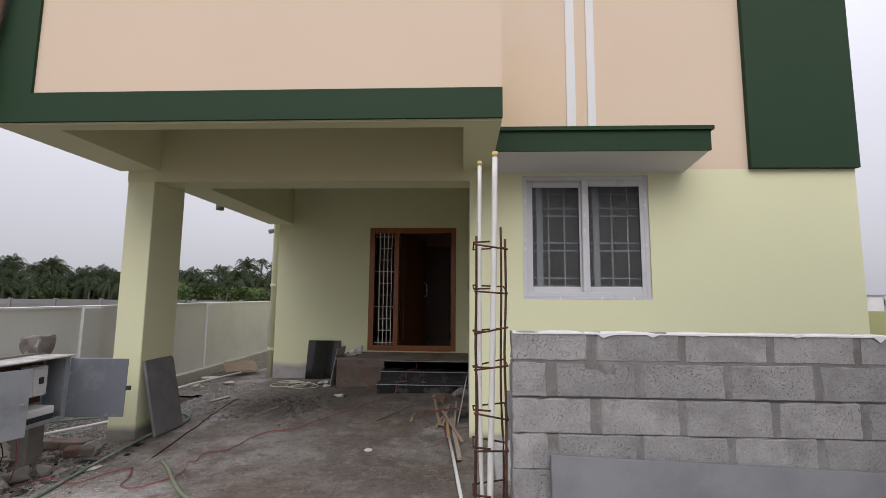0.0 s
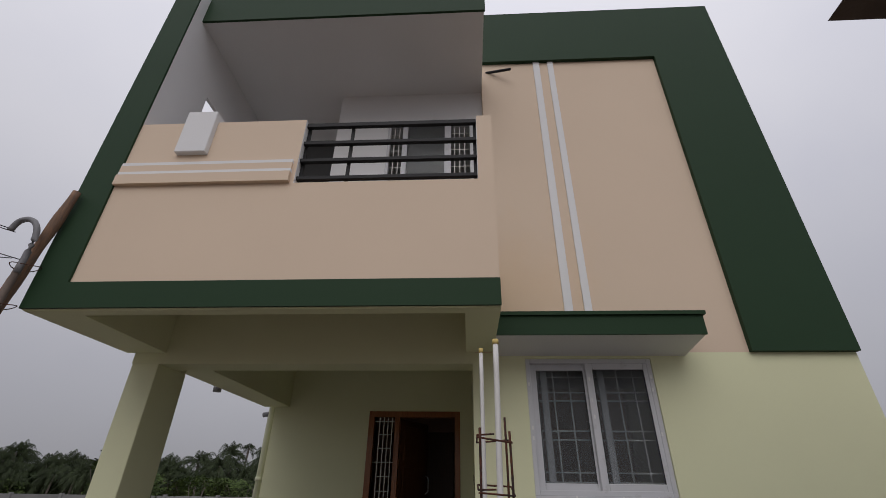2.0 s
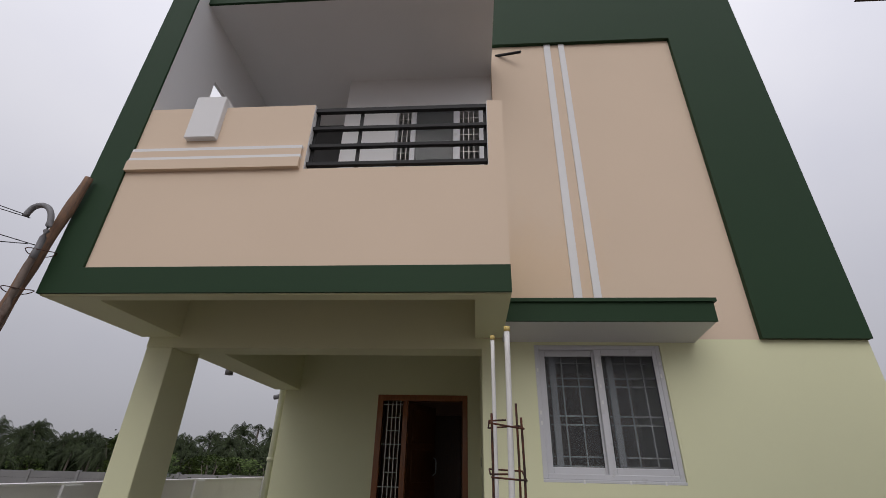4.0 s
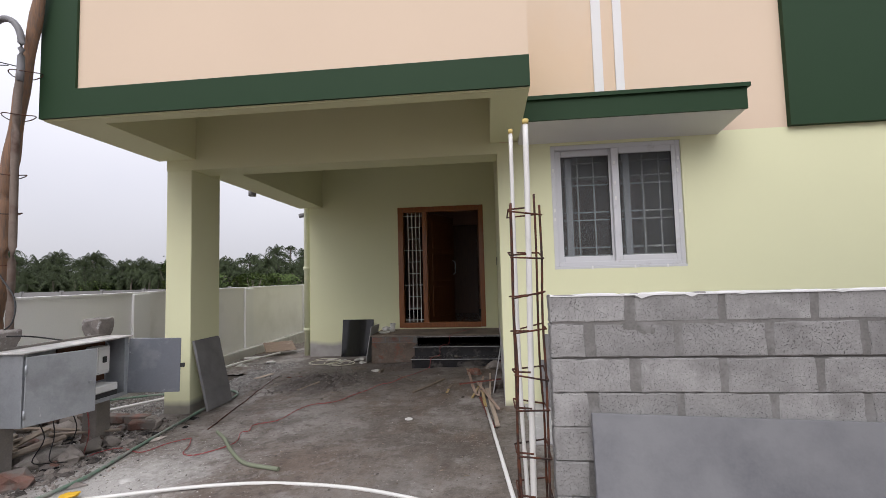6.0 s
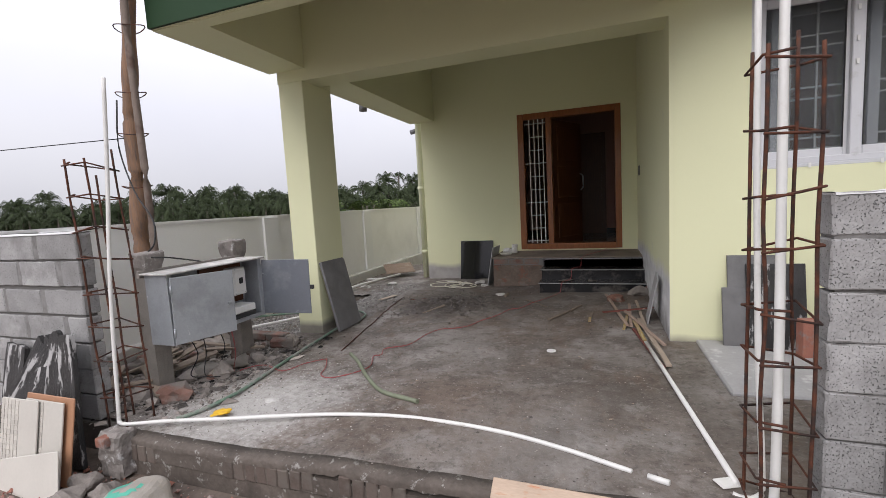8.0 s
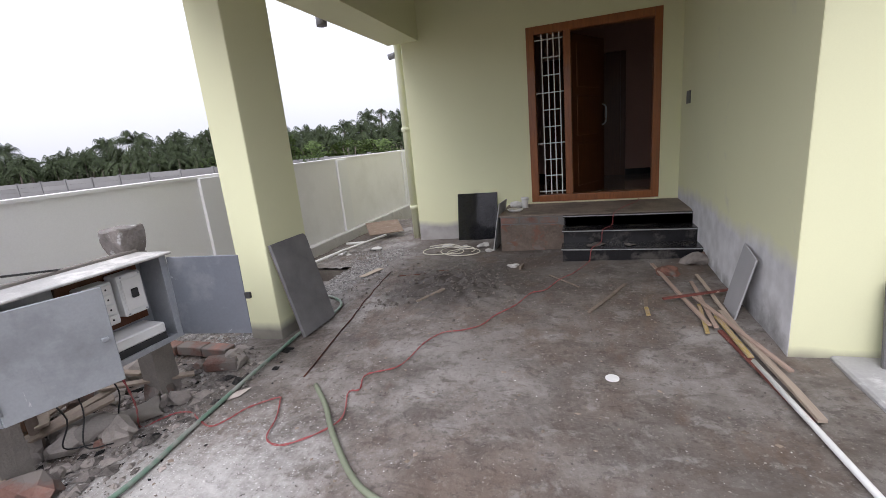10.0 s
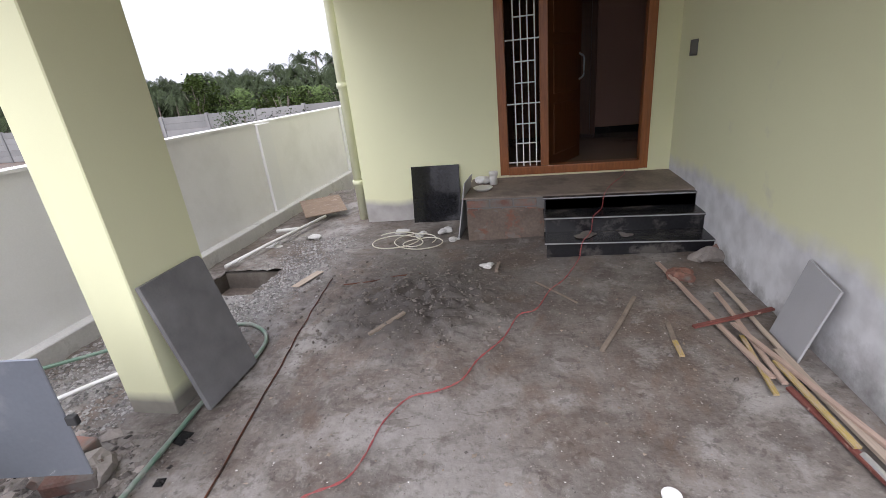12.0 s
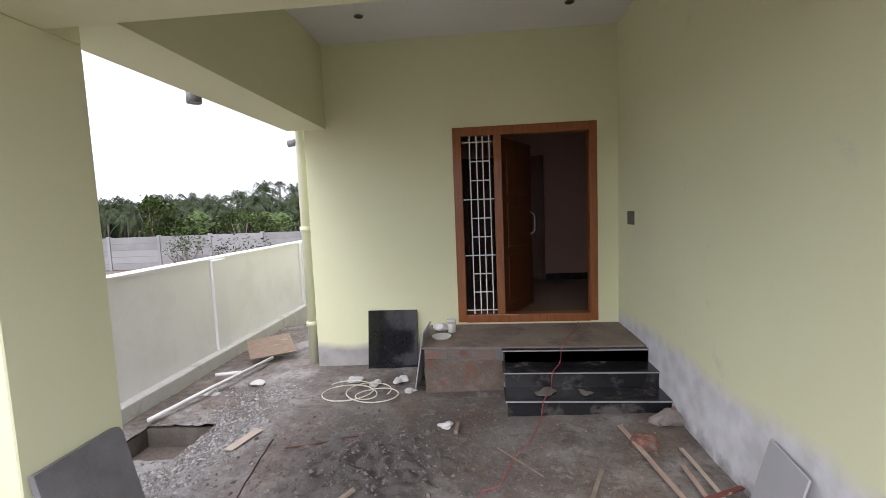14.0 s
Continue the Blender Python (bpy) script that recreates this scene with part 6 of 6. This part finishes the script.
def frond(bm, base, az, el, length, droop, n=20, leaflet=0.5):
    """An arching palm leaf: a rib with hanging narrow leaflets on both sides."""
    d = Vector((math.cos(az), math.sin(az), 0))
    side = Vector((-math.sin(az), math.cos(az), 0))
    pts = []
    for i in range(n + 1):
        t = i / n
        pts.append(base + d * (length * t * math.cos(el) * (1 - 0.15 * t)) + Vector((0, 0, length * (t * math.sin(el) - droop * t * t * (0.6 + 0.6 * t)))))
    for i in range(2, n + 1):
        a, b = pts[i - 1], pts[i]
        t = i / n
        ll = leaflet * (math.sin(math.pi * min(t * 0.8 + 0.15, 1)) ** 0.7 + 0.1)
        for s in (-1, 1):
            tip = b + side * s * ll * 0.62 + d * ll * 0.5 * math.cos(el) - Vector((0, 0, ll * (0.45 + 0.35 * t)))
            w = (b - a) * 0.62
            bm.faces.new([bm.verts.new(p) for p in (a, a + w, tip)])


def palm(seed, height, length, count=34):
    rnd = random.Random(seed)
    t = thing("palm_tree", "green coconut palm in the grove beyond the wall", "palm tree", group="coconut grove")
    lean = rnd.uniform(-0.08, 0.08)
    top = Vector((lean * height, 0, height))
    part("trunk", tube(bmesh.new(), [(lean * height * (u ** 1.5), 0, height * u) for u in (0, 0.25, 0.5, 0.75, 1)], lambda u: 0.17 - 0.06 * u, 7), M_TRUNK, t)
    bm = bmesh.new()
    for k in range(count):
        u = rnd.random()
        el = radians(-30 + 108 * u)
        frond(bm, top, rnd.uniform(0, 6.28), el, length * rnd.uniform(0.75, 1.1), rnd.uniform(0.35, 0.6) + 0.25 * u, 18, 0.62)
    part("crown", bm, M_PALMLEAF, t)
    return t


def shrub(seed, w, h, leaves, label, trunk_h=0.4, leaf=0.16, mat=M_LEAF):
    rnd = random.Random(seed)
    t = thing("broadleaf_tree", label, "tree", group="bushes beyond the wall")
    bm = bmesh.new()
    tube(bm, [(0, 0, 0), (0.05, 0, trunk_h), (0.0, 0.05, h * 0.6)], lambda u: 0.07 - 0.04 * u, 6)
    for k in range(5):
        a = k * 1.26
        tube(bm, [(0.02, 0, trunk_h), (w * 0.3 * math.cos(a), w * 0.3 * math.sin(a), h * 0.55), (w * 0.42 * math.cos(a), w * 0.42 * math.sin(a), h * 0.8)], lambda u: 0.035 - 0.02 * u, 5)
    part("trunk", bm, M_TRUNK, t)
    clumps = [Vector((rnd.gauss(0, w * 0.26), rnd.gauss(0, w * 0.26), trunk_h + (h - trunk_h) * rnd.uniform(0.15, 0.95))) for _ in range(16)]
    verts, faces = [], []
    for _ in range(leaves):
        c = rnd.choice(clumps)
        p = c + Vector((rnd.gauss(0, w * 0.1), rnd.gauss(0, w * 0.1), rnd.gauss(0, h * 0.07)))
        u = Vector((rnd.gauss(0, 1), rnd.gauss(0, 1), rnd.gauss(0, 0.6))).normalized() * leaf * rnd.uniform(0.6, 1.3)
        v = u.orthogonal().normalized() * leaf * 0.4
        k = len(verts)
        verts += [p - u, p + v, p + u, p - v]
        faces.append((k, k + 1, k + 2, k + 3))
    me = bpy.data.meshes.new("crown")
    me.from_pydata([tuple(q) for q in verts], [], faces)
    me.materials.append(mat)
    ob = new("crown", me)
    ob.parent = t
    return t


rnd = random.Random(21)
palms = [palm(k, h, l) for k, (h, l) in enumerate(((3.0, 3.0), (3.4, 3.2), (2.4, 2.8), (3.9, 3.0), (3.2, 3.3)))]
bushes = [shrub(30 + k, w, h, 1500, "dense dark green broadleaf tree in the grove", 0.4, 0.24) for k, (w, h) in enumerate(((4.0, 3.6), (3.4, 3.0), (4.4, 4.2)))]
young = [shrub(40 + k, w, h, 1100, "fresh yellow-green young tree before the palms", 0.4, 0.2, M_YOUNGLEAF) for k, (w, h) in enumerate(((2.6, 4.2), (3.4, 3.2)))]
used = set()


def plant(src, x, y, s, spin):
    m = pose(x, y, ROAD - 0.05, 0, 0, spin) @ Matrix.Scale(s, 4)
    if src.name not in used:
        used.add(src.name)
        src.matrix_world = m
        return src
    ob = copy_thing(src, m)
    ob.matrix_world = m
    return ob


az = -69.0
while az < -8:
    for row, dist in ((0, 55), (1, 60), (2, 66)):
        a = radians(az + rnd.uniform(-1.0, 1.0))
        dd = dist + rnd.uniform(-2, 2) + (22 if az < -52 else 0)
        s = rnd.uniform(0.75, 1.2) * (0.72, 1.0, 1.15)[row]
        plant(rnd.choice(palms), dd * math.sin(a), dd * math.cos(a), s, rnd.uniform(0, 360))
    az += 0.95
az = -72.0
while az < -8:
    a = radians(az + rnd.uniform(-0.6, 0.6))
    for dd, lo, hi in ((58, 0.45, 0.7), (68, 0.65, 0.95)):
        far = az < -50
        dd += rnd.uniform(-1.5, 1.5) + (26 if far else 0)
        plant(rnd.choice(bushes), dd * math.sin(a), dd * math.cos(a), rnd.uniform(lo, hi) * (1.15 if far else 1.0), rnd.uniform(0, 360))
    az += 1.25
for deg, dd, sc, k in ((-37.5, 52, 1.0, 0), (-33.5, 52, 0.9, 1), (-30, 51, 0.8, 1), (-28.5, 50, 0.85, 1), (-26.5, 50, 0.8, 1), (-25, 49, 0.75, 1), (-35.5, 53, 0.8, 1), (-44, 56, 0.7, 1)):
    plant(young[k], dd * math.sin(radians(deg)), dd * math.cos(radians(deg)), sc, deg * 40)
lone = palm(77, 6.35, 1.5, 18)
tagged(lone, "tall lone coconut palm above the grove", "palm tree")
lone.matrix_world = pose(-29.2, 62.4, ROAD)
near = [shrub(50 + k, w, h, 230, "thin leafy sapling growing beyond the compound wall", 0.5, 0.08) for k, (w, h) in enumerate(((1.6, 2.1), (2.2, 1.9), (1.3, 3.0)))]
for src, x, y, s in ((near[0], -11.5, 17.5, 1.0), (near[1], -9.6, 17.0, 1.0), (near[1], -8.2, 16.0, 0.9), (near[2], -13.2, 24, 1.0), (near[2], -10.2, 24.5, 1.0), (near[1], -9.2, 22, 1.3), (near[0], -12.6, 18.4, 0.8)):
    plant(src, x, y, s * 0.72, x * 50)
# low buildings and masts on the far horizon
for x, y, w, h in ((62, 62, 6, 2.6), (70, 66, 5, 3.4), (58, 66, 3, 2.2)):
    hb = thing("far_building", "small pale flat-roofed building far off", "building", at=pose(x, y, ROAD, 0, 0, 45))
    part("wall", boxes((-w / 2, w / 2, -2, 2, 0, h)), M_COMPOUND, hb)
    part("roof", boxes((-w / 2 - 0.2, w / 2 + 0.2, -2.2, 2.2, h, h + 0.15)), M_PLASTER, hb)
    for k in (-1, 1):
        part("window", boxes((k * w * 0.25 - 0.4, k * w * 0.25 + 0.4, -2.02, -2.0, 0.9, 1.8)), M_DARK, hb)
for x, y in ((57, 60), (60, 59)):
    ms = thing("lattice_mast", "thin steel mast far off", "mast", at=pose(x, y, ROAD))
    part("pole", tube(bmesh.new(), [(0, 0, 0), (0, 0, 5.6)], 0.08, 6), M_GREYPIPE, ms)
    part("arm", boxes((-0.6, 0.6, -0.04, 0.04, 4.8, 4.9)), M_GREYPIPE, ms)
